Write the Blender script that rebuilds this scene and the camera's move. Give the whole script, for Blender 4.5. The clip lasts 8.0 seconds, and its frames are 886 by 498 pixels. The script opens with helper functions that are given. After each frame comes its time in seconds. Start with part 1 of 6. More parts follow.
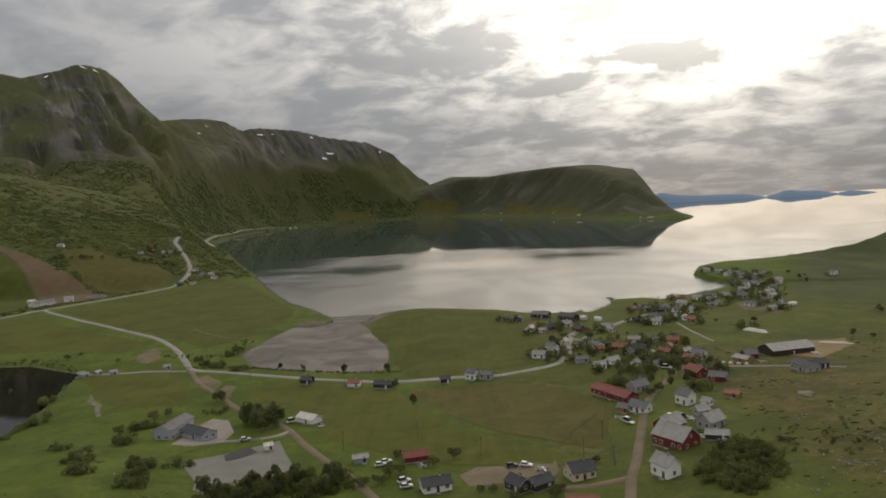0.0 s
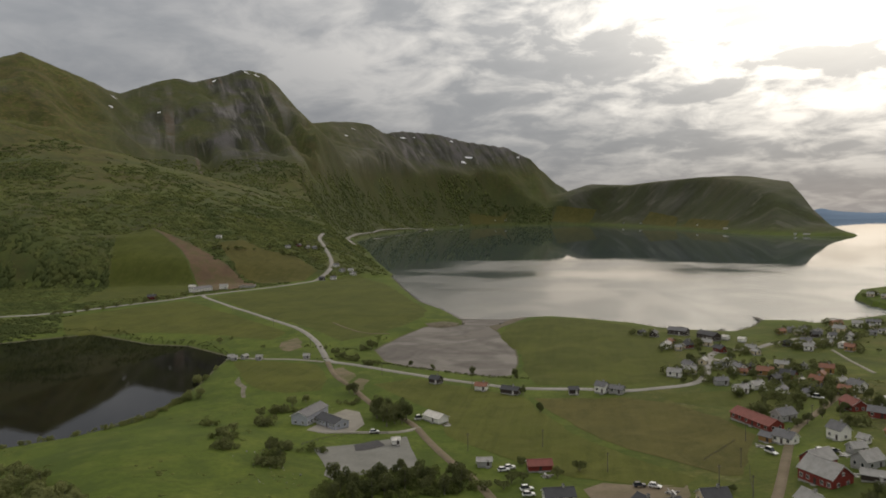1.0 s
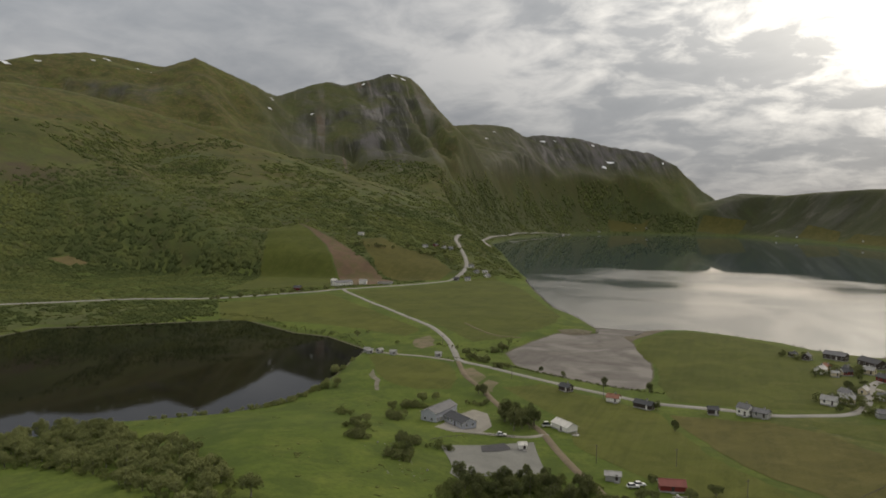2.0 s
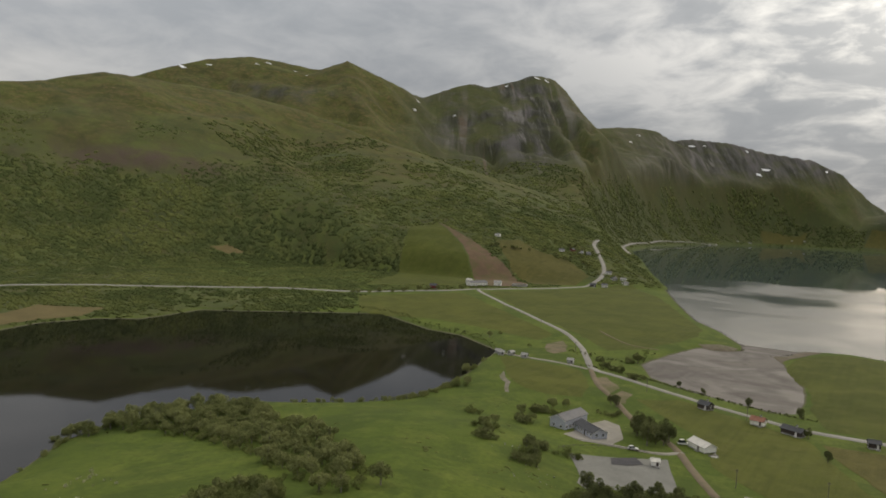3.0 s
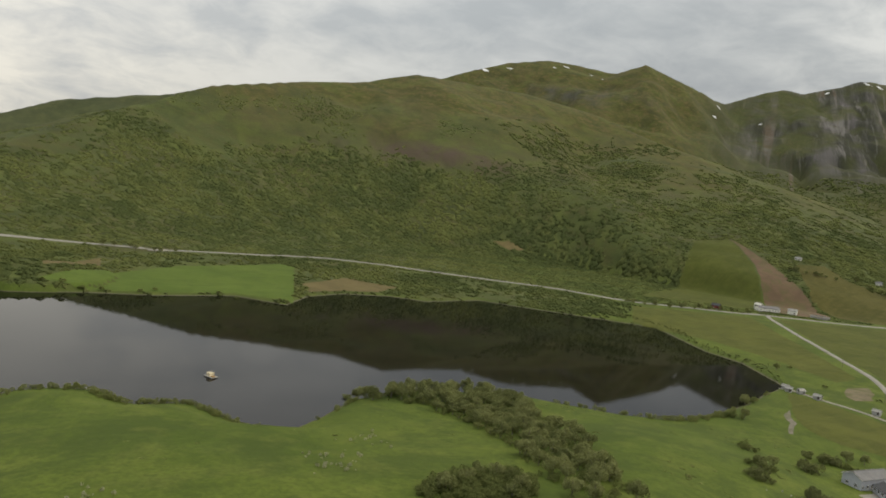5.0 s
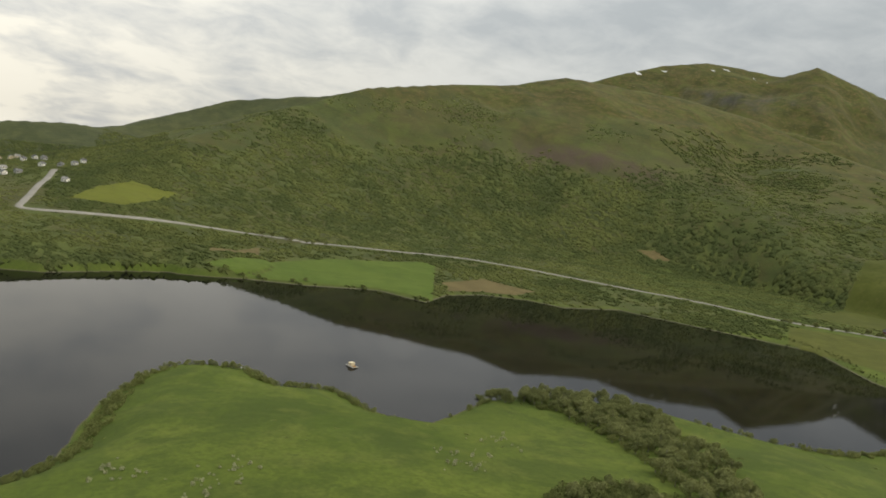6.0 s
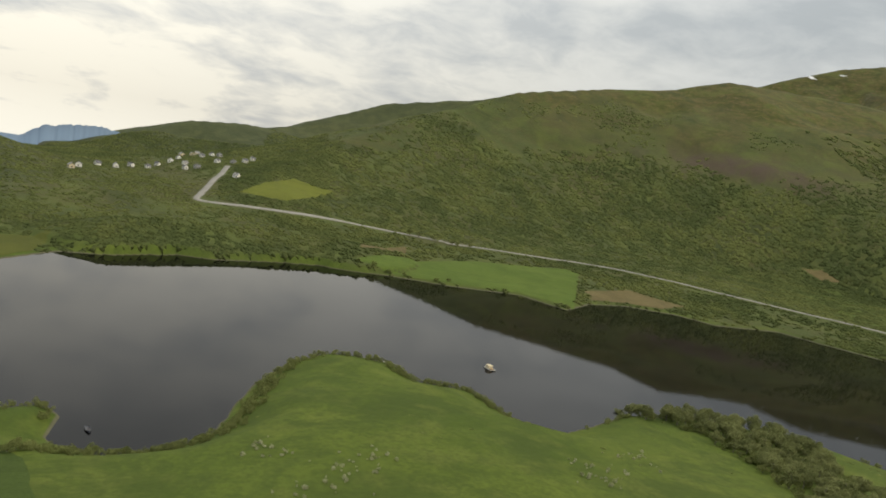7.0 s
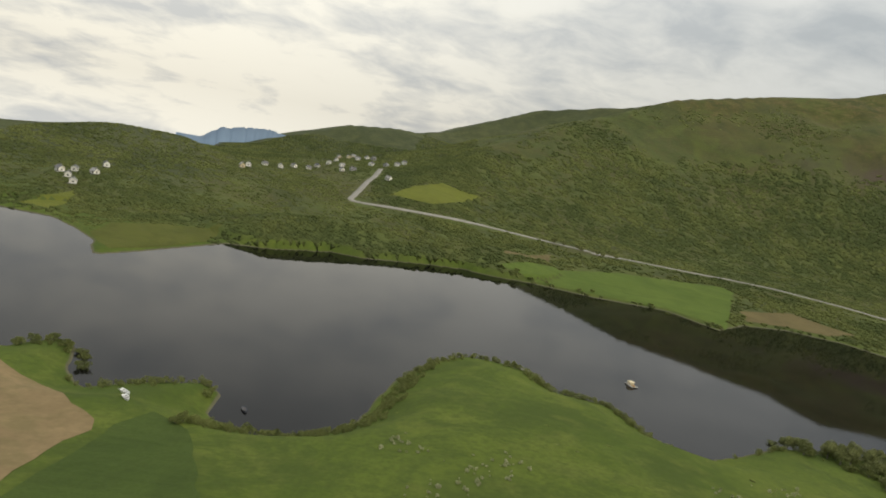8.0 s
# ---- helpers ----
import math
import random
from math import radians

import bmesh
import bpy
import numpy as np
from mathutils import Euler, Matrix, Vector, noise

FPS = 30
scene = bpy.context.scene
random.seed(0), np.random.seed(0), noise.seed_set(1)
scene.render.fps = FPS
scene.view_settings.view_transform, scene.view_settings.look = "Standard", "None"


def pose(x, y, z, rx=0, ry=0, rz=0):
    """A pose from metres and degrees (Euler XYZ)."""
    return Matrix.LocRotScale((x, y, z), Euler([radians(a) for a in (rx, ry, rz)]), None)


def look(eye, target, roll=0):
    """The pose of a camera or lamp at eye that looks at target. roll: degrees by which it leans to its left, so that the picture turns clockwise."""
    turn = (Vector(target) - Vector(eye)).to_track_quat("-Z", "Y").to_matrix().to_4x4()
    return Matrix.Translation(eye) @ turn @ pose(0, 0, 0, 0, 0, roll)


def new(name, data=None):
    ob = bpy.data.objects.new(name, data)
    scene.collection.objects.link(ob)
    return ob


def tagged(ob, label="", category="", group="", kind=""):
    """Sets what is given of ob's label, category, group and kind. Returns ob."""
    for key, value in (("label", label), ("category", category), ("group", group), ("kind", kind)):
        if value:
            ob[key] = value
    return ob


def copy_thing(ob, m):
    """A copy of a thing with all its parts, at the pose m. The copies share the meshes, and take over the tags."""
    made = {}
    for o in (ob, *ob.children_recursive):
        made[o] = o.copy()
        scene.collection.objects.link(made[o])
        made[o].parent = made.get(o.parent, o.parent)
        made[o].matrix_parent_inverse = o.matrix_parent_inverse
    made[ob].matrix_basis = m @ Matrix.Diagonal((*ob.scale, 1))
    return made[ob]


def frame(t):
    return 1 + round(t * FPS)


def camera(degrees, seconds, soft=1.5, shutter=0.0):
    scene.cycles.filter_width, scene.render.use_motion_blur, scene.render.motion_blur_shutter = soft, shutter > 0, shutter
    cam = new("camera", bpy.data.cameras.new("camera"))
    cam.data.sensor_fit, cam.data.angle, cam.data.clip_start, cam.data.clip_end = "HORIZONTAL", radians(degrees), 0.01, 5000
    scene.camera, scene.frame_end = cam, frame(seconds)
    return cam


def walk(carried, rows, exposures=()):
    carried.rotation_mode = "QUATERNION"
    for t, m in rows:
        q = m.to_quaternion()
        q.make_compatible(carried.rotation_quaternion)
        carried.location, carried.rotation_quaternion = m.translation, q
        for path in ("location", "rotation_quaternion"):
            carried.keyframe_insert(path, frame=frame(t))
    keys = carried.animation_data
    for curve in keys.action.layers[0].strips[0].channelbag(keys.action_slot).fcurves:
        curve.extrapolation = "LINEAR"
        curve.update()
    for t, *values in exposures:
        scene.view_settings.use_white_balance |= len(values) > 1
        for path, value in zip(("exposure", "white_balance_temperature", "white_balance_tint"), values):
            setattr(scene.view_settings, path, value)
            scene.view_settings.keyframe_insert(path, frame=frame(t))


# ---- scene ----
# ---------------------------------------------------------------- camera
EYE = Vector((0.0, 0.0, 105.0))


def aim(yaw, pitch, roll):
    """The hovering camera turned yaw degrees to the left of north, tilted and banked."""
    a, b = radians(yaw), radians(pitch)
    way = Vector((-math.sin(a) * math.cos(b), math.cos(a) * math.cos(b), math.sin(b)))
    return look(EYE, EYE + 100 * way, roll)


cam = camera(64.0, 8.0, soft=1.8)
PATH = [
    (0.0, aim(0.00, -4.01, -3.31)),
    (0.5, aim(5.35, -3.54, -2.37)),
    (1.0, aim(10.77, -3.18, -1.23)),
    (1.5, aim(16.15, -2.97, -0.12)),
    (2.0, aim(21.67, -2.88, 0.72)),
    (2.5, aim(27.16, -2.90, 1.75)),
    (3.0, aim(32.64, -3.05, 2.69)),
    (3.5, aim(38.19, -3.29, 3.89)),
    (4.0, aim(43.72, -3.65, 5.08)),
    (4.5, aim(49.20, -4.12, 6.04)),
    (5.0, aim(54.79, -4.66, 7.06)),
    (5.5, aim(60.40, -5.29, 8.01)),
    (6.0, aim(66.04, -5.99, 8.84)),
    (6.5, aim(71.76, -6.75, 9.67)),
    (7.0, aim(77.56, -7.57, 10.30)),
    (7.5, aim(83.32, -8.40, 10.82)),
    (8.0, aim(89.14, -9.24, 11.38)),
]
walk(cam, PATH, [(0.0, 0.05, 7000, 12), (1.7, 0.20, 7000, 11.5), (3.5, 0.42, 7000, 10), (4.7, 0.61, 7100, 8), (6.5, 0.74, 7050, 6.5), (8.0, 0.62, 7000, 6.5)])

# ---------------------------------------------------------------- sky and sun
SUN_AZ, SUN_EL = radians(-20.0), radians(17.0)
SUN_DIR = Vector((-math.sin(SUN_AZ) * math.cos(SUN_EL), math.cos(SUN_AZ) * math.cos(SUN_EL), math.sin(SUN_EL)))


class Nodes:
    """Short hand for node trees."""

    def __init__(self, tree):
        self.tree = tree
        tree.nodes.clear()

    def add(self, kind, props=None, **ins):
        n = self.tree.nodes.new(kind)
        for k, v in (props or {}).items():
            setattr(n, k, v)
        for k, v in ins.items():
            self.put(n, k.replace("_", " "), v)
        return n

    def put(self, n, key, v):
        sock = n.inputs[int(key[1:])] if key[0] == "i" and key[1:].isdigit() else n.inputs[key]
        if isinstance(v, bpy.types.NodeSocket):
            self.tree.links.new(v, sock)
        elif isinstance(v, bpy.types.Node):
            self.tree.links.new(v.outputs[0], sock)
        else:
            sock.default_value = v

    def math(self, op, a, b=0.0, c=0.0, clamp=False):
        n = self.add("ShaderNodeMath", {"operation": op, "use_clamp": clamp})
        for i, v in enumerate((a, b, c)):
            self.put(n, "i%d" % i, v)
        return n

    def vec(self, op, a, b=(0, 0, 0)):
        n = self.add("ShaderNodeVectorMath", {"operation": op})
        self.put(n, "i0", a)
        self.put(n, "i1", b)
        return n

    def mix(self, fac, a, b, blend="MIX"):
        n = self.add("ShaderNodeMix", {"data_type": "RGBA", "blend_type": blend})
        for i, v in ((0, fac), (6, a), (7, b)):
            if not isinstance(v, (bpy.types.NodeSocket, bpy.types.Node)) and i > 0 and len(v) == 3:
                v = (*v, 1.0)
            self.put(n, "i%d" % i, v)
        return n.outputs[2]

    def ramp(self, fac, *stops):
        n = self.add("ShaderNodeValToRGB", i0=fac)
        els = n.color_ramp.elements
        while len(els) < len(stops):
            els.new(0.5)
        for e, (p, c) in zip(els, stops):
            e.position = p
            e.color = (c, c, c, 1) if isinstance(c, (int, float)) else (*c, 1)
        return n.outputs[0]

    def noise(self, vector, scale, detail=4.0, rough=0.55, dist=0.0):
        n = self.add("ShaderNodeTexNoise", Scale=scale, Detail=detail, Roughness=rough, Distortion=dist)
        if vector is not None:
            self.put(n, "Vector", vector)
        return n.outputs[0]


def build_world():
    w = bpy.data.worlds.new("overcast_sky")
    scene.world = w
    w.use_nodes = True
    n = Nodes(w.node_tree)
    d = n.vec("NORMALIZE", n.add("ShaderNodeTexCoord").outputs["Generated"])
    xyz = n.add("ShaderNodeSeparateXYZ", i0=d)
    up = n.math("ABSOLUTE", xyz.outputs[2])
    deck = n.math("ADD", up, 0.24)
    flat = n.add("ShaderNodeCombineXYZ", i0=n.math("DIVIDE", xyz.outputs[0], deck), i1=n.math("DIVIDE", xyz.outputs[1], deck), i2=0.3)
    big = n.noise(flat, 1.25, 3.0, 0.5, 0.4)
    small = n.noise(flat, 4.6, 7.0, 0.58, 0.35)
    cloud = n.math("ADD", n.math("MULTIPLY", big, 0.55), n.math("MULTIPLY", small, 0.45))
    thin = n.ramp(cloud, (0.38, 0.0), (0.62, 1.0))
    gaps = n.ramp(n.math("ADD", n.math("MULTIPLY", big, 0.35), n.math("MULTIPLY", small, 0.65)), (0.455, 0.0), (0.605, 1.0))
    glow = n.math("MAXIMUM", n.vec("DOT_PRODUCT", d, tuple(SUN_DIR)).outputs[1], 0.0)
    wide = n.math("POWER", glow, 7.0)
    tight = n.math("POWER", glow, 30.0)
    grey = n.mix(thin, (0.216, 0.240, 0.272), (0.322, 0.344, 0.376))
    low = n.ramp(up, (0.0, 1.0), (0.42, 0.25))
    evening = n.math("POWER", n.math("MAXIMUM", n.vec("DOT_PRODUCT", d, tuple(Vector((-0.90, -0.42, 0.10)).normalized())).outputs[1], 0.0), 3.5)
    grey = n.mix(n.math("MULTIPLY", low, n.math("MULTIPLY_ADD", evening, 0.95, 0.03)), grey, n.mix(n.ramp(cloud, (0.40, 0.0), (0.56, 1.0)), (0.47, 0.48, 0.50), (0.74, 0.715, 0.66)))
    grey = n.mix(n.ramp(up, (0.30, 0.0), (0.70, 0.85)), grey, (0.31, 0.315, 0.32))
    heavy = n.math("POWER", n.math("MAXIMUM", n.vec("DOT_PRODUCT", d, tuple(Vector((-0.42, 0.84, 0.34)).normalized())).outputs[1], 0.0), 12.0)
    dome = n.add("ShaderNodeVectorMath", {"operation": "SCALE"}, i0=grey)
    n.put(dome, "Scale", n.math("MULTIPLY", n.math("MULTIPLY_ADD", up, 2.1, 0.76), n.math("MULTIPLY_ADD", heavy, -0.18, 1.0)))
    grey = dome.outputs[0]
    blue = n.add("ShaderNodeTexSky", {"sky_type": "NISHITA", "sun_disc": False, "sun_elevation": SUN_EL, "sun_rotation": -SUN_AZ})
    gap = n.mix(0.0012, grey, blue.outputs[0])
    amount = n.math("ADD", n.math("MULTIPLY", wide, n.math("MULTIPLY_ADD", gaps, 0.72, 0.20)), n.math("MULTIPLY", tight, n.math("MULTIPLY_ADD", gaps, 1.6, 0.62)))
    sc = n.add("ShaderNodeVectorMath", {"operation": "SCALE"}, i0=(1.0, 0.965, 0.86))
    n.put(sc, "Scale", n.math("MULTIPLY", amount, n.ramp(up, (0.03, 0.12), (0.12, 0.34), (0.22, 1.0))))
    lit = n.mix(1.0, gap, sc.outputs[0], "ADD")
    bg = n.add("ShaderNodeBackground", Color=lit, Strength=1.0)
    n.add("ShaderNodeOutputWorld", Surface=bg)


build_world()
sun = new("sun", bpy.data.lights.new("sun", "SUN"))
sun.data.energy, sun.data.angle, sun.data.color = 0.85, radians(90), (1.0, 0.83, 0.60)
sun.matrix_world = look(SUN_DIR * 100, (0, 0, 0))

# ---------------------------------------------------------------- the lie of the land
# Shorelines as closed polygons (x east, y north, metres).
FJORD = [(-777, 2370), (-848, 2958), (-846, 3323), (-760, 3780), (-640, 4050), (-430, 4230), (-170, 4220), (77, 4080), (270, 3540), (400, 3190),
         (510, 2720), (590, 2440), (660, 2330), (745, 2290), (800, 2275), (826, 2330), (905, 2690), (1000, 3100), (1050, 3600), (1010, 4200), (850, 4900), (700, 5400), (5400, 5400), (5400, 2200),
         (2380, 2100), (1260, 1512), (784, 1239), (616, 1029), (514, 925), (470, 892), (434, 902), (393, 910), (353, 903), (312, 867), (291, 819), (287, 767),
         (297, 729), (276, 707), (231, 675), (202, 658), (188, 672), (160, 672), (147, 640), (125, 610), (102, 613), (70, 624), (49, 648), (8, 672),
         (-27, 686), (-48, 678), (-63, 664), (-70, 630), (-81, 624), (-101, 630), (-108, 658), (-141, 729), (-176, 784), (-231, 925), (-297, 1107), (-423, 1435), (-578, 1873)]
POND = [(-150, 511), (-148, 535), (-143, 575), (-134, 619), (-118, 613), (-108, 624), (-101, 633), (-81, 630), (-70, 602), (-59, 557), (-46, 515),
        (-41, 473), (-42, 441), (-52, 435), (-74, 442), (-105, 454), (-132, 473)]
LAKE = [(-252, 477), (-308, 514), (-344, 518), (-428, 560), (-458, 533), (-496, 496), (-526, 466), (-554, 444), (-543, 372), (-567, 347), (-575, 302), (-560, 260),
        (-521, 224), (-557, 195), (-554, 133), (-561, 85), (-559, 49), (-566, 28), (-554, -7), (-529, -46), (-528, -78), (-494, -118), (-484, -141), (-414, -172),
        (-388, -186), (-406, -197), (-421, -202), (-444, -227), (-462, -252), (-462, -336), (-350, -364), (-280, -238), (-242, -144), (-252, -139), (-259, -132),
        (-253, -123), (-232, -115), (-221, -105), (-235, -90), (-244, -71), (-238, -63), (-218, -62), (-211, -45), (-213, -32), (-220, -24), (-235, -14), (-259, -10)]
LAKE += [(-286, -4), (-315, 8), (-336, 25), (-337, 42), (-330, 59), (-308, 67), (-304, 92), (-284, 99), (-265, 106), (-260, 118), (-274, 140), (-293, 164),
         (-300, 210), (-280, 259), (-259, 276), (-239, 294), (-224, 319), (-223, 353), (-231, 395), (-244, 441)]

# Crest lines: azimuth to the left of north, distance, angle above the eye, all seen from the hovering point.
CRESTS = {
    "forest_hill": (1.0, [(92.5, 880, -4.4, 200), (90.0, 980, -2.6, 300), (86.9, 1120, -0.6, 400), (82.9, 1260, 1.5, 490), (78.9, 1400, 3.4, 590), (73.6, 1570, 5.7, 710),
                          (68.1, 1710, 6.8, 850), (62.3, 1810, 7.7, 950), (58.5, 1890, 8.75, 1040), (55.5, 2000, 8.6, 1140), (50, 2100, 8.3, 1210), (44, 2100, 7.2, 1210), (39, 1960, 5.5, 1040)]),
    "green_mountain": (1.25, [(60, 2750, 8.2, 1200), (56.5, 2850, 8.7, 1300), (53.9, 2950, 9.7, 1500), (51.4, 3050, 10.5, 1700), (48.4, 3120, 11.0, 1850), (46.3, 3120, 10.85, 1900),
                              (43.1, 3100, 10.45, 1800), (40.9, 3060, 11.3, 1500), (38.8, 3080, 10.5, 1150), (36.6, 3150, 9.6, 850), (35.1, 3300, 8.9, 650)]),
    "rock_peak": (1.8, [(35.1, 3300, 8.75, 1900), (32.6, 3380, 9.7, 2100), (31, 3420, 10.15, 2150), (29.7, 3460, 9.9, 2150), (28, 3500, 10.3, 2150), (26.2, 3560, 10.9, 2150),
                        (25.3, 3600, 10.85, 2000), (24.4, 3640, 10.6, 1600), (23.6, 3680, 9.9, 1150), (22.9, 3730, 9.1, 800), (22.3, 3790, 8.1, 600), (21.8, 3860, 7.2, 500)]),
    "shoulder": (1.4, [(22, 4050, 6.6, 2000), (21.3, 4120, 6.95, 1950), (19.4, 4250, 7.1, 1800), (17.6, 4350, 7.05, 1650), (16.4, 4400, 6.85, 1500), (15.5, 4420, 6.3, 1300), (14, 4450, 5.6, 1000)]),
    "mesa": (1.5, [(18, 4620, 6.2, 1280), (15.2, 4620, 6.15, 1280), (14, 4620, 6.3, 1280), (11, 4670, 6.0, 1220), (8.9, 4710, 5.4, 1100), (5.4, 4760, 4.8, 920), (3.6, 4760, 3.8, 780),
                   (2.0, 4780, 2.2, 600), (0.3, 4800, 0.9, 480)]),
    "cape_hill": (1.0, [(1.6, 4650, 0.9, 420), (-1.2, 4500, 1.7, 430), (-4.3, 4200, 1.55, 520), (-6.7, 3900, 1.8, 560), (-9.8, 3500, 2.0, 600), (-11.6, 3280, 2.0, 580),
                        (-14.1, 2980, 1.55, 500), (-15.8, 2830, 0.95, 440), (-16.8, 2740, 0.4, 380), (-17.5, 2670, -0.5, 300), (-18.3, 2580, -1.5, 210), (-19, 2480, -2.1, 120)]),
    "far_slope": (1.1, [(70, 2300, 5.5, 650), (73.3, 2250, 5.6, 650), (76.8, 2200, 4.6, 640), (80.6, 2150, 3.75, 620), (83.9, 2100, 3.0, 600), (87.2, 2000, 1.55, 560), (90.5, 1900, 0.0, 500), (91.8, 1850, -0.4, 420)]),
    "far_dome": (1.0, [(90.5, 1650, -0.9, 400), (92.5, 1600, -0.6, 430), (94.6, 1550, -0.6, 430), (98.1, 1500, -1.0, 420), (100.4, 1450, -1.9, 300), (102.6, 1420, -2.7, 200), (104.2, 1400, -3.6, 90)]),
    "village_hill": (1.0, [(92, 900, -5.0, 140), (94.1, 960, -4.1, 200), (97, 1050, -3.5, 300), (100.2, 1060, -4.15, 330), (103.7, 1030, -5.1, 320), (105.2, 1000, -5.2, 320)]),
    "west_hill": (1.0, [(105.2, 960, -5.2, 320), (108.7, 930, -4.8, 330), (110.9, 900, -4.25, 320), (114.9, 880, -4.2, 300), (118.6, 850, -4.9, 270),
                        (122.2, 830, -5.2, 250), (132, 830, -5.0, 250), (150, 850, -3.0, 300)]),
    "lake_bank": (0.8, [(85, 625, -8.6, 60), (90, 620, -8.3, 62), (95, 600, -8.5, 60), (99, 580, -8.7, 55), (103, 560, -9.1, 50)]),
    "east_slope": (1.0, [(-24.5, 900, -6.2, 120), (-27.5, 920, -5.9, 150), (-28.8, 950, -5.5, 180), (-29.8, 1010, -4.4, 230), (-31.8, 1120, -2.9, 360), (-37, 1230, 1.0, 580), (-50, 1190, 5.0, 660),
                         (-80, 1050, 7.0, 710), (-120, 980, 7.0, 710), (-165, 1120, 5.0, 710)]),
}


def crest_points(rows):
    """World x, y, z and the width of the slope that faces the eye."""
    out = []
    for az, d, el, w in rows:
        a = radians(az)
        out.append((-math.sin(a) * d, math.cos(a) * d, EYE.z + d * math.tan(radians(el)), w))
    return np.array(out)


def inside_and_distance(px, py, poly):
    """Signed distance to a polygon, negative inside."""
    inside = np.zeros(px.shape, bool)
    best = np.full(px.shape, 1e12)
    n = len(poly)
    for i in range(n):
        ax, ay = poly[i]
        bx, by = poly[(i + 1) % n]
        dx, dy = bx - ax, by - ay
        s = np.clip(((px - ax) * dx + (py - ay) * dy) / (dx * dx + dy * dy + 1e-9), 0, 1)
        best = np.minimum(best, (px - ax - s * dx) ** 2 + (py - ay - s * dy) ** 2)
        if ay != by:
            inside ^= ((ay > py) != (by > py)) & (px < dx * (py - ay) / dy + ax)
    return np.where(inside, -np.sqrt(best), np.sqrt(best))


RNG = np.random.default_rng(7)
LATTICE = RNG.random((128, 128))


def value_noise(x, y):
    xi, yi = np.floor(x).astype(int), np.floor(y).astype(int)
    fx, fy = x - xi, y - yi
    fx, fy = fx * fx * (3 - 2 * fx), fy * fy * (3 - 2 * fy)
    a, b = LATTICE[xi % 128, yi % 128], LATTICE[(xi + 1) % 128, yi % 128]
    c, d = LATTICE[xi % 128, (yi + 1) % 128], LATTICE[(xi + 1) % 128, (yi + 1) % 128]
    return (a * (1 - fx) + b * fx) * (1 - fy) + (c * (1 - fx) + d * fx) * fy


def fbm(x, y, scale, octaves=4):
    total, amp, norm = 0.0, 1.0, 0.0
    for k in range(octaves):
        total = total + amp * value_noise(x / scale + 17.3 * k, y / scale - 9.1 * k)
        norm, amp, scale = norm + amp, amp * 0.5, scale * 0.5
    return total / norm


KNOLLS = [(-133, 168, 13, 77), (-210, 56, 10, 84), (-168, 245, 7, 56), (210, 224, 11, 126), (266, 84, 35, 168), (0, -84, 31, 154), (-84, 56, 14, 98)]


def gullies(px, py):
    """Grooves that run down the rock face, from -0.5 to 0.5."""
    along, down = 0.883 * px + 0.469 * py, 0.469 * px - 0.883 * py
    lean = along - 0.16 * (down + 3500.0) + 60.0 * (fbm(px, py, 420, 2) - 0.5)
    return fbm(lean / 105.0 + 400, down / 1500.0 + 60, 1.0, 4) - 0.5


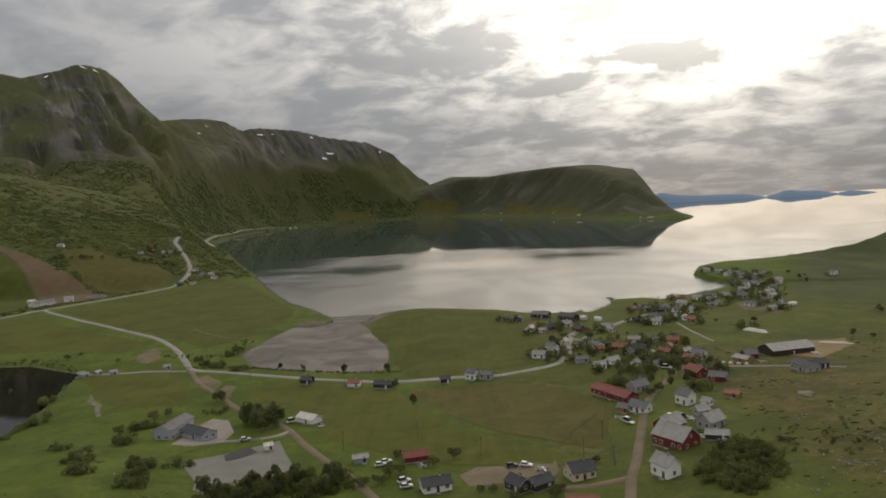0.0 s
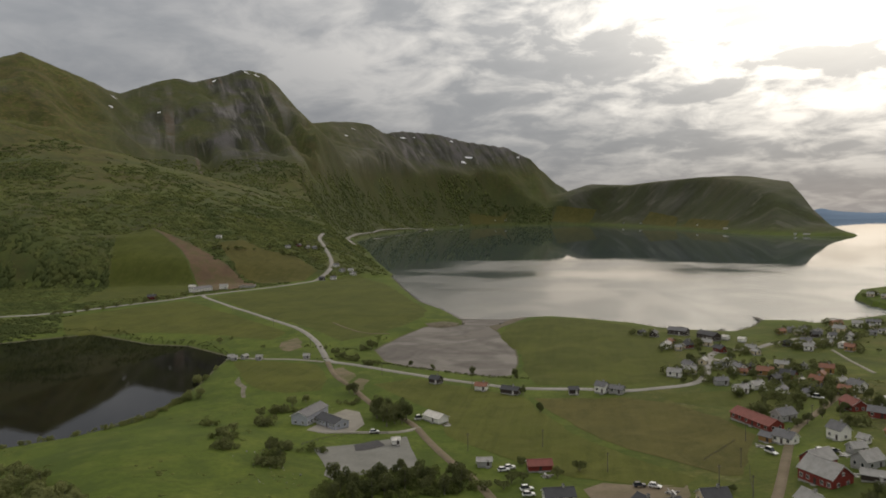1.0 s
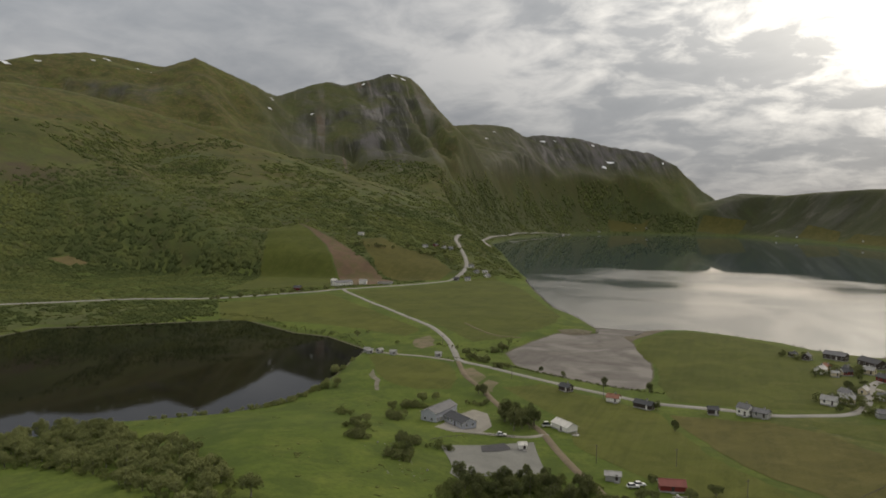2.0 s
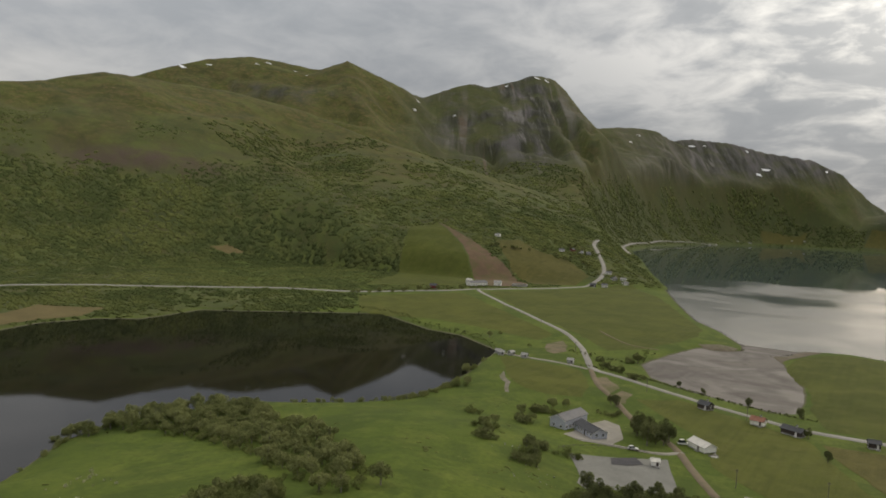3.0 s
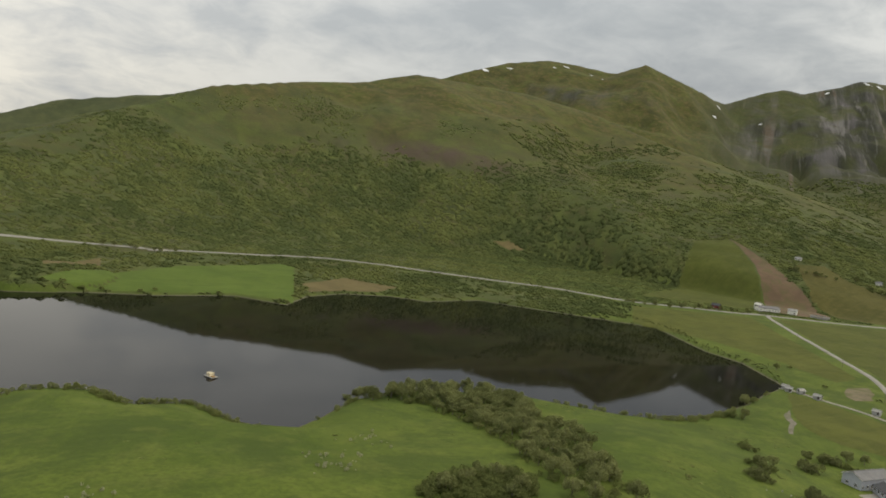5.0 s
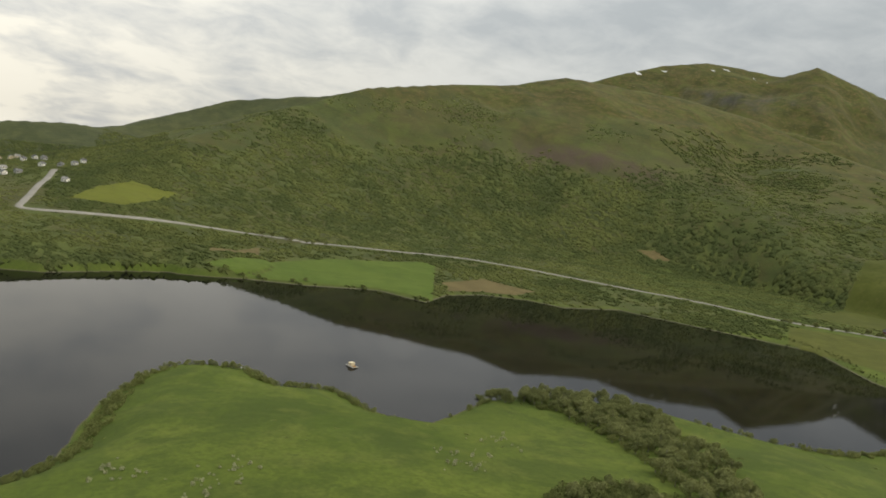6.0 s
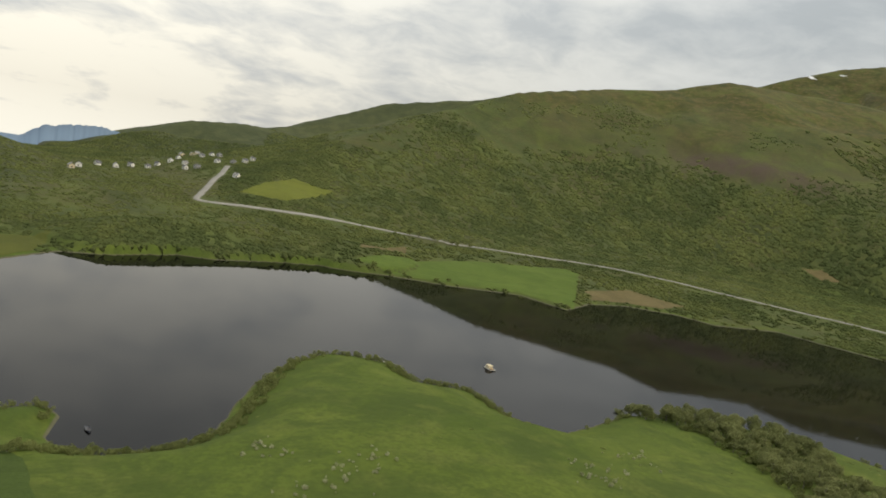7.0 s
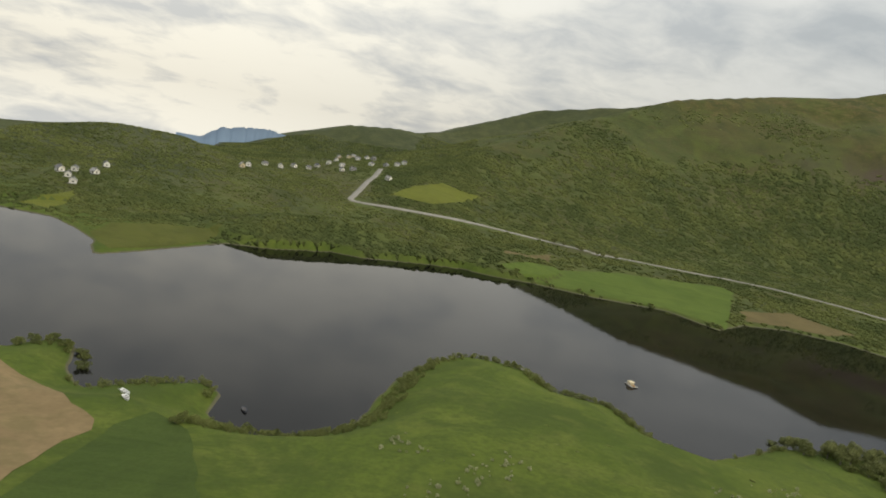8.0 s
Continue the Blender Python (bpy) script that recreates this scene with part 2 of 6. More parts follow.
def terrain(px, py):
    """Height of the ground, for arrays of x and y."""
    px, py = np.asarray(px, float), np.asarray(py, float)
    shore = np.minimum(np.minimum(inside_and_distance(px, py, FJORD), inside_and_distance(px, py, LAKE)), inside_and_distance(px, py, POND))
    wob = fbm(px, py, 30, 3) - 0.5
    shore = shore + wob * np.clip(np.abs(shore) / 10, 0, 1) * 4
    land = np.clip(shore, 0, None)
    low = 1.1 * (1 - np.exp(-land / 3.0)) + 3.2 * (1 - np.exp(-land / 45.0)) + np.clip(land - 60, 0, 400) * 0.008
    for kx, ky, kh, kr in KNOLLS:
        low = low + kh * np.exp(-((px - kx) ** 2 + (py - ky) ** 2) / (kr * kr)) * np.clip(land / 25, 0, 1)
    low = low + (fbm(px, py, 60, 3) - 0.5) * 1.6 * np.clip(land / 30, 0, 1)
    low = np.where(shore < 0, np.maximum(-5.0, shore * 0.25) - 0.25, low)
    away = np.hypot(px, py)
    turn = np.degrees(np.arctan2(-px, py)) % 360
    fall = np.clip((turn - 97) / 7, 0, 1) * np.clip((300 - turn) / 30, 0, 1)
    low = low - fall * np.clip(away - 980, 0, None) * 0.09
    h = low.copy()
    bearing = np.degrees(np.arctan2(-px, py))
    ridged = 1 - np.abs(2 * fbm(px, py, 240, 5) - 1)
    sharp = np.interp(bearing, (40.0, 48.0), (14.0, 4.0))
    rough = fbm(px, py, 90, 4) - 0.5
    for key, (power, rows) in CRESTS.items():
        c = crest_points(rows)
        best, crest, width, total = np.full(px.shape, 1e12), 0.0, 0.0, 0.0
        for a, b in zip(c[:-1], c[1:]):
            dx, dy = b[0] - a[0], b[1] - a[1]
            s = np.clip(((px - a[0]) * dx + (py - a[1]) * dy) / (dx * dx + dy * dy), 0, 1)
            q = (px - a[0] - s * dx) ** 2 + (py - a[1] - s * dy) ** 2
            weight = np.exp(-(6.0 if key == "cape_hill" else sharp) * np.log((q + 400.0) / 1e6))
            best = np.minimum(best, q)
            crest, width, total = crest + weight * (a[2] + s * (b[2] - a[2])), width + weight * (a[3] + s * (b[3] - a[3])), total + weight
        crest, width = crest / total, width / total
        q = np.sqrt(best)
        s = np.clip(q / width, 0, 1)
        gully = (ridged - 0.72) * 0.16 * np.clip(s * 5, 0, 1) * np.clip((1 - s) * 3, 0, 1) * (1.5 if power > 1.5 else 0.03 if key == "cape_hill" else 0.7)
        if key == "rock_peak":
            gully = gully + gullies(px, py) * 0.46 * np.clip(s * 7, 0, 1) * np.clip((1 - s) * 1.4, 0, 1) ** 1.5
        gully = np.minimum(gully, 0.012)
        profile = (1 - s * s) ** 1.4 if key == "cape_hill" else (1 - s) ** power
        rise = crest * (profile + gully) + rough * (3 if key == "cape_hill" else 9) * np.clip(crest / 150, 0.1, 1) * np.clip(s * 6, 0.15, 1) * (1 - s)
        rise = np.where(s >= 1, -1e4, rise + 3.0 * (1 - s))
        rise = np.where(shore < 0, -1e4, np.minimum(rise, 3 + 0.1 * land + 0.0068 * land * land))
        step = np.clip((rise - h) / 5.0, -30, 30)
        h = h + 5.0 * np.log1p(np.exp(step)) + np.maximum(rise - h - 150.0, 0)
    return h, shore


def axis(lo, hi, fine_lo, fine_hi, fine, coarse_lo, coarse_hi, limit, grow=1.06):
    """Grid lines, fine in the middle; beyond the limit on either side they spread further apart."""
    mid = list(np.arange(fine_lo, fine_hi + 0.1, fine))
    step, v, left = fine, fine_lo, []
    while v > lo:
        step = min(coarse_lo if v > -limit else 90.0, step * grow)
        v -= step
        left.append(v)
    step, v, right = fine, fine_hi, []
    while v < hi:
        step = min(coarse_hi if v < limit + 1600 else 90.0, step * grow)
        v += step
        right.append(v)
    return np.array(left[::-1] + mid + right)


def sheet(name, xs, ys, zs):
    """A mesh over a grid of x and y with heights zs[iy, ix]."""
    nx, ny = len(xs), len(ys)
    gx, gy = np.meshgrid(xs, ys)
    co = np.stack([gx, gy, zs], -1).reshape(-1, 3).astype(np.float32)
    i = (np.arange(ny - 1)[:, None] * nx + np.arange(nx - 1)[None, :]).ravel()
    faces = np.stack([i, i + 1, i + 1 + nx, i + nx], -1).astype(np.int32)
    me = bpy.data.meshes.new(name)
    me.vertices.add(len(co))
    me.vertices.foreach_set("co", co.ravel())
    me.loops.add(faces.size)
    me.loops.foreach_set("vertex_index", faces.ravel())
    me.polygons.add(len(faces))
    me.polygons.foreach_set("loop_start", np.arange(0, faces.size, 4, dtype=np.int32))
    me.polygons.foreach_set("use_smooth", np.ones(len(faces), bool))
    me.update(calc_edges=True)
    return me


def material(name):
    m = bpy.data.materials.new(name)
    m.use_nodes = True
    return m, Nodes(m.node_tree)


def finish(n, colour, rough=0.9, bump=None, strength=0.3, distance=1.0, metal=0.0, normal=None, spec=0.3):
    b = n.add("ShaderNodeBsdfPrincipled", Base_Color=colour, Roughness=rough, Metallic=metal)
    n.put(b, "Specular IOR Level", spec)
    if bump is not None:
        n.put(b, "Normal", n.add("ShaderNodeBump", Strength=strength, Distance=distance, Height=bump))
    n.add("ShaderNodeOutputMaterial", Surface=b)
    return b


def ground_material():
    m, n = material("ground_cover")
    pos = n.add("ShaderNodeNewGeometry").outputs["Position"]
    att = n.add("ShaderNodeAttribute", {"attribute_name": "cover"}).outputs[0]
    sep = n.add("ShaderNodeSeparateColor", i0=att)
    wood, rock, wild = sep.outputs[0], sep.outputs[1], sep.outputs[2]
    a, b, c = n.noise(pos, 0.012, 5), n.noise(pos, 0.07, 5), n.noise(pos, 0.6, 5, 0.65)
    e = n.noise(pos, 0.03, 6, 0.7, 0.6)
    grass = n.mix(n.ramp(a, (0.38, 0.0), (0.62, 1.0)), (0.062, 0.094, 0.013), (0.098, 0.130, 0.020))
    grass = n.mix(n.math("MULTIPLY", n.ramp(e, (0.46, 0.0), (0.58, 1.0)), 0.7), grass, (0.050, 0.074, 0.014))
    grass = n.mix(n.math("MULTIPLY", n.ramp(n.noise(pos, 0.045, 5, 0.65, 1.0), (0.54, 0.0), (0.66, 1.0)), 0.3), grass, (0.110, 0.146, 0.026))
    grass = n.mix(n.math("MULTIPLY", n.ramp(b, (0.50, 0.0), (0.66, 1.0)), 0.35), grass, (0.150, 0.168, 0.036))
    grass = n.mix(n.math("MULTIPLY", n.ramp(n.noise(pos, 0.25, 5, 0.7), (0.36, 1.0), (0.54, 0.0)), 0.5), grass, (0.046, 0.072, 0.012))
    grass = n.mix(n.math("MULTIPLY", n.ramp(c, (0.35, 1.0), (0.6, 0.0)), 0.4), grass, (0.042, 0.057, 0.011))
    heath = n.mix(n.ramp(b, (0.42, 0.0), (0.60, 1.0)), (0.092, 0.086, 0.022), (0.150, 0.112, 0.046))
    heath = n.mix(n.math("MULTIPLY", n.ramp(e, (0.45, 0.0), (0.60, 1.0)), 0.75), heath, (0.053, 0.061, 0.015))
    heath = n.mix(n.math("MULTIPLY", n.ramp(n.noise(pos, 0.22, 6, 0.72), (0.40, 1.0), (0.54, 0.0)), 0.7), heath, (0.035, 0.041, 0.012))
    heath = n.mix(n.math("MULTIPLY", n.ramp(n.noise(pos, 0.11, 6, 0.75, 0.6), (0.60, 0.0), (0.68, 1.0)), 0.6), heath, (0.232, 0.196, 0.124))
    heath = n.mix(n.math("MULTIPLY", n.ramp(c, (0.4, 1.0), (0.62, 0.0)), 0.5), heath, (0.039, 0.046, 0.012))
    col = n.mix(wild, grass, heath)
    trees = n.mix(n.ramp(n.noise(pos, 0.12, 6, 0.7), (0.38, 0.0), (0.62, 1.0)), (0.050, 0.064, 0.021), (0.066, 0.080, 0.026))
    trees = n.mix(n.ramp(a, (0.42, 0.0), (0.66, 0.5)), trees, (0.084, 0.100, 0.026))
    trees = n.mix(n.math("MULTIPLY", n.ramp(e, (0.48, 0.0), (0.62, 1.0)), 0.5), trees, (0.072, 0.062, 0.026))
    col = n.mix(wood, col, trees)
    p1, p2 = n.noise(pos, 0.0055, 6, 0.62, 0.8), n.noise(pos, 0.017, 6, 0.66, 0.6)
    high = n.math("MAXIMUM", wood, wild)
    col = n.mix(n.math("MULTIPLY", n.math("MULTIPLY", n.ramp(p1, (0.50, 0.0), (0.60, 1.0)), high), 0.35), col, (0.088, 0.072, 0.032))
    col = n.mix(n.math("MULTIPLY", n.math("MULTIPLY", n.ramp(p2, (0.38, 1.0), (0.50, 0.0)), high), 0.45), col, (0.100, 0.122, 0.030))
    col = n.mix(n.math("MULTIPLY", n.math("MULTIPLY", n.ramp(p2, (0.54, 0.0), (0.64, 1.0)), high), 0.6), col, (0.036, 0.046, 0.015))
    turned = n.add("ShaderNodeMapping", Vector=pos, Rotation=(0, 0, radians(-34)))
    bare = n.add("ShaderNodeAttribute", {"attribute_name": "scar"}).outputs["Fac"]
    col = n.mix(n.math("MULTIPLY", bare, n.ramp(p2, (0.36, 0.2), (0.60, 1.0))), col, (0.082, 0.058, 0.048))
    streak = n.add("ShaderNodeMapping", Vector=turned, Scale=(1.0, 0.14, 0.14))
    s1, s2 = n.noise(streak, 0.013, 8, 0.66, 0.4), n.noise(streak, 0.022, 7, 0.7, 0.6)
    stone = n.mix(n.ramp(s1, (0.43, 0.0), (0.57, 1.0)), (0.034, 0.036, 0.026), (0.092, 0.087, 0.084))
    stone = n.mix(n.math("MULTIPLY", n.ramp(s2, (0.55, 0.0), (0.63, 1.0)), 0.8), stone, (0.150, 0.142, 0.136))
    stone = n.mix(n.math("MULTIPLY", n.ramp(s2, (0.38, 1.0), (0.47, 0.0)), 0.8), stone, (0.048, 0.054, 0.032))
    slope_shade = n.add("ShaderNodeAttribute", {"attribute_name": "slope_shade"}).outputs["Fac"]
    # Dark heather tone: shade and haze of the far hills put into the colour.
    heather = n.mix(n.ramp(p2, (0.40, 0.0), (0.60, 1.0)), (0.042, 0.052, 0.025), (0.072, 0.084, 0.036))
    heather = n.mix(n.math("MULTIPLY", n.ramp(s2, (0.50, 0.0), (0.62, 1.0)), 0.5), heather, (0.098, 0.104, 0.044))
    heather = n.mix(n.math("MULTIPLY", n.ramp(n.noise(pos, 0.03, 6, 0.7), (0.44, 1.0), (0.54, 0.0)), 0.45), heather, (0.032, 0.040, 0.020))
    col = n.mix(n.math("MULTIPLY", slope_shade, 0.85), col, heather)
    loose = n.add("ShaderNodeAttribute", {"attribute_name": "scree"}).outputs["Fac"]
    col = n.mix(rock, col, stone)
    chute = n.noise(n.add("ShaderNodeMapping", Vector=turned, Scale=(1.0, 0.07, 0.07)), 0.0105, 5, 0.6, 0.5)
    col = n.mix(n.math("MULTIPLY", loose, n.ramp(chute, (0.535, 0.0), (0.60, 1.0))), col, n.mix(n.ramp(p1, (0.44, 0.0), (0.56, 1.0)), (0.150, 0.142, 0.128), (0.120, 0.090, 0.064)))
    hgt = n.math("ADD", n.math("MULTIPLY", n.noise(pos, 0.12, 6, 0.7), wood), n.math("MULTIPLY", c, 0.12))
    hgt = n.math("ADD", hgt, n.math("MULTIPLY", n.math("MULTIPLY", s1, rock), 6.0))
    z = n.add("ShaderNodeSeparateXYZ", i0=pos).outputs[2]
    beach = n.math("MULTIPLY", n.ramp(n.math("ADD", n.math("MULTIPLY", z, 0.5), n.math("MULTIPLY", b, 0.25)), (0.28, 1.0), (0.42, 0.0)), 0.8)
    col = n.mix(beach, col, n.mix(c, (0.062, 0.054, 0.038), (0.150, 0.134, 0.102)))
    finish(n, col, 0.95, hgt, 0.5, 2.5, spec=0.15)
    return m


def water_material(name, deep, scale, strength, rough, index, breeze=0.0):
    """Water with ripples; a breeze roughens it in broad bands away from the sheltered shore."""
    m, n = material(name)
    pos = n.add("ShaderNodeNewGeometry").outputs["Position"]
    st = n.add("ShaderNodeMapping", Vector=pos, Scale=(0.6, 1.0, 1.0))
    wave = n.math("ADD", n.noise(st, scale, 3, 0.5), n.math("MULTIPLY", n.noise(pos, scale * 0.08, 3, 0.5), 2.0))
    if breeze:
        north = n.add("ShaderNodeSeparateXYZ", i0=pos).outputs[1]
        bands = n.noise(n.add("ShaderNodeMapping", Vector=pos, Scale=(0.0016, 0.0042, 0.0)), 1.0, 4, 0.55, 0.5)
        reach = n.math("ADD", n.math("DIVIDE", north, 4000.0), n.math("MULTIPLY_ADD", bands, 0.5, -0.25))
        calm = n.ramp(n.noise(n.add("ShaderNodeMapping", Vector=pos, Scale=(0.0105, 0.0062, 0.0)), 1.0, 4, 0.55, 0.6), (0.40, 0.65), (0.56, 1.0))
        breeze = n.math("MULTIPLY", calm, breeze)
        rough = n.math("MULTIPLY_ADD", n.ramp(reach, (0.24, 1.0), (0.35, 0.0)), breeze, rough)
    b = finish(n, (*deep, 1), rough, wave, strength, 1.0, spec=0.5)
    n.put(b, "IOR", index)
    return m


def cover_masks(px, py, h, shore):
    """Weights of woods, bare rock, heath, the brown scar, scree and the shade painted on far slopes."""
    up = np.clip((h - 5) / 12, 0, 1)
    n1, n2 = fbm(px, py, 160, 4), fbm(px, py, 45, 4)
    west = np.clip((-px - 150) / 100, 0, 1)
    wood = np.clip(up * 1.2 * np.clip((270 - h) / 130 + (n1 - 0.5) * 2.4, 0, 1), 0, 1) * np.maximum(west, np.clip((py - 900) / 200, 0, 1)) * np.clip((np.hypot(px, py) - 400) / 60, 0, 1)
    wood = np.maximum(wood, np.clip((-px - 470) / 60, 0, 1) * np.clip((640 - py) / 60, 0, 1) * np.clip(shore / 10, 0, 1) * np.clip((260 - h) / 80, 0, 1) * 0.85)
    turn = np.degrees(np.arctan2(-px, py))
    lift = np.degrees(np.arctan2(h - EYE.z, np.hypot(px, py)))
    far = np.clip((np.hypot(px, py) - 2000) / 250, 0, 1)
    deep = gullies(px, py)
    face = np.clip(1.7 - np.abs(turn - 28.6) / 4.4, 0, 1) * np.clip((lift - 3.4) / 2.6, 0, 1) * far
    slabs = np.exp(-(((turn - 25.6) / 2.3) ** 2 + ((lift - 6.2) / 2.1) ** 2)) * far
    cliff = np.exp(-(((turn - 46.0) / 4.5) ** 2 + ((lift - 8.6) / 0.55) ** 2)) * far
    brow = np.clip(1.4 - np.abs(turn - 9.0) / 9.0, 0, 1) * np.clip((lift - 2.6) / 1.5, 0, 1) * far
    scar = np.exp(-(((turn - 56) / 6.5) ** 2 + ((lift - 2.7) / 0.85) ** 2)) * 1.1
    rock = face * np.clip(0.35 + 2.4 * (n1 - 0.5) + 2.2 * (n2 - 0.5), 0, 1) + slabs * np.clip(0.75 + 2.0 * (n2 - 0.5), 0, 1)
    rock = np.clip(rock + cliff * 0.9 * np.clip(0.6 + 2.5 * (n2 - 0.5), 0, 1) + brow * np.clip(0.95 + 1.5 * (n2 - 0.5), 0, 1), 0, 1)
    apron = np.clip(1.7 - np.abs(turn - 28.0) / 4.6, 0, 1) * np.clip((lift - 0.6) / 1.5, 0, 1) * np.clip((np.hypot(px, py) - 1700) / 300, 0, 1)
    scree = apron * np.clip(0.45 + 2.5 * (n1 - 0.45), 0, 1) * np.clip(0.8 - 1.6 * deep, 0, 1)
    # Wooded cape: stone grey mixed in mutes it as haze and backlight would.
    cape = np.clip((turn + 21) / 3, 0, 1) * np.clip((3 - turn) / 3, 0, 1) * np.clip((py - 2200) / 200, 0, 1) * np.clip((h - 8) / 25, 0, 1)
    rock = np.maximum(rock, cape * (0.35 + 0.5 * (n1 - 0.3)))
    east = np.clip((px - 88 - 0.12 * (py - 200)) / 35, 0, 1) * np.clip((470 - py) / 120, 0, 1) * 1.25
    lawn = np.clip((px + 40) / 80, 0, 1) * np.clip((700 - py) / 100, 0, 1) * 0.5
    east = np.maximum(east, lawn)
    wild = np.clip(np.maximum(np.clip((h - 50) / 40, 0, 1), east * 0.8) + (n2 - 0.5) * 0.9, 0, 1) * np.clip(np.maximum((h - 46) / 20, east) * 2, 0, 1)
    # Far slopes darkened in colour to stand for backlight and haze.
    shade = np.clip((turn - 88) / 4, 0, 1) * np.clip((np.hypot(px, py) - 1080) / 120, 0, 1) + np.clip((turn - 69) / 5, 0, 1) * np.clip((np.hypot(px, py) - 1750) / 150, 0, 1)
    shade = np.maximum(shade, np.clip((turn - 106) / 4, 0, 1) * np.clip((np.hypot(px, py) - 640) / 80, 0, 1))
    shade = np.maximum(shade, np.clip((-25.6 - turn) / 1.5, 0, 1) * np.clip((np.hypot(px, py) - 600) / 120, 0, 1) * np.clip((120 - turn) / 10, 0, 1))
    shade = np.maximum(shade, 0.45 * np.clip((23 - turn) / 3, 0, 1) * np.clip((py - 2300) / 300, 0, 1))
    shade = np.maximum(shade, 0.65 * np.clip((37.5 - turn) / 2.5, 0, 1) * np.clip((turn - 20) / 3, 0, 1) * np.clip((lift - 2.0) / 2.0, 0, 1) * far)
    return wood, rock, wild, np.clip(scar * (0.4 + 1.2 * n2), 0, 1), scree, np.clip(shade, 0, 1)


GX = axis(-5200, 5200, -600, 420, 4.0, 18.0, 16.0, 3000)
GY = axis(-1600, 5200, -300, 800, 4.0, 40.0, 20.0, 3400)
MX, MY = np.meshgrid(GX, GY)
MZ, SHORE = terrain(MX, MY)
mesh = sheet("ground", GX, GY, MZ)
wood, rock, wild, scar, scree, slope_shade = cover_masks(MX, MY, MZ, SHORE)
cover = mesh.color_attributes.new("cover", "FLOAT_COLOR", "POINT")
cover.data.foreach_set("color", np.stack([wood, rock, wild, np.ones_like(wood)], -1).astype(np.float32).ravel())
for key, weight in (("scar", scar), ("scree", scree), ("slope_shade", slope_shade)):
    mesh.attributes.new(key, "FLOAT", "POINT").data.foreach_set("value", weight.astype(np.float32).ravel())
ground = tagged(new("ground", mesh), "grassy valley floor rising to wooded and rocky mountains", "ground", kind="structure")
mesh.materials.append(ground_material())


def flat_sheet(name, x0, x1, y0, y1, z, mat, step):
    xs, ys = np.arange(x0, x1 + 1, step), np.arange(y0, y1 + 1, step)
    me = sheet(name, xs, ys, np.full((len(ys), len(xs)), z))
    me.materials.append(mat)
    return new(name, me)


fjord = tagged(flat_sheet("fjord_water", -1600, 5200, 600, 5220, 0.0, water_material("fjord_water", (0.040, 0.060, 0.070), 0.25, 0.004, 0.02, 1.24, 0.24), 400),
               "calm grey fjord water mirroring the bright cloudy sky", "water", kind="structure")
lake = tagged(flat_sheet("lake_water", -620, -120, -400, 600, 0.02, water_material("lake_water", (0.004, 0.004, 0.004), 0.5, 0.006, 0.025, 1.225), 100),
              "still dark lake water mirroring the hillside", "water", kind="structure")


# ---------------------------------------------------------------- helpers for things on the ground
def ground_z(x, y):
    """Height of the ground mesh at a point or at arrays of points."""
    x, y = np.asarray(x, float), np.asarray(y, float)
    i = np.clip(np.searchsorted(GX, x) - 1, 0, len(GX) - 2)
    j = np.clip(np.searchsorted(GY, y) - 1, 0, len(GY) - 2)
    u, v = (x - GX[i]) / (GX[i + 1] - GX[i]), (y - GY[j]) / (GY[j + 1] - GY[j])
    return MZ[j, i] * (1 - u) * (1 - v) + MZ[j, i + 1] * u * (1 - v) + MZ[j + 1, i] * (1 - u) * v + MZ[j + 1, i + 1] * u * v


def part(name, bm, mat, parent=None, label=""):
    """Links a bmesh as one mesh object, under a thing or a part of it."""
    me = bpy.data.meshes.new(name)
    bm.to_mesh(me)
    bm.free()
    me.materials.append(mat)
    ob = new(name, me)
    if parent is not None:
        ob.parent = parent
    return tagged(ob, label)


def joined(name, co, faces, mat, smooth=False):
    """A mesh from arrays of corners and triangles."""
    me = bpy.data.meshes.new(name)
    co, faces = np.asarray(co, np.float32), np.asarray(faces, np.int32)
    me.vertices.add(len(co))
    me.vertices.foreach_set("co", co.ravel())
    me.loops.add(faces.size)
    me.loops.foreach_set("vertex_index", faces.ravel())
    me.polygons.add(len(faces))
    me.polygons.foreach_set("loop_start", np.arange(0, faces.size, faces.shape[1], dtype=np.int32))
    me.polygons.foreach_set("use_smooth", np.full(len(faces), smooth))
    me.update(calc_edges=True)
    me.materials.append(mat)
    return me


def box(bm, x0, x1, y0, y1, z0, z1):
    v = [bm.verts.new(p) for p in ((x0, y0, z0), (x1, y0, z0), (x1, y1, z0), (x0, y1, z0), (x0, y0, z1), (x1, y0, z1), (x1, y1, z1), (x0, y1, z1))]
    for f in ((3, 2, 1, 0), (4, 5, 6, 7), (0, 1, 5, 4), (1, 2, 6, 5), (2, 3, 7, 6), (3, 0, 4, 7)):
        bm.faces.new([v[i] for i in f])


def tube(bm, rings):
    """A closed tube through (centre, radius) rings, seven-sided."""
    loops = []
    for c, r in rings:
        loops.append([bm.verts.new((c[0] + r * math.cos(k * math.tau / 7), c[1] + r * math.sin(k * math.tau / 7), c[2])) for k in range(7)])
    for a, b in zip(loops[:-1], loops[1:]):
        for k in range(7):
            bm.faces.new((a[k], a[(k + 1) % 7], b[(k + 1) % 7], b[k]))
    bm.faces.new(loops[0][::-1])
    bm.faces.new(loops[-1])


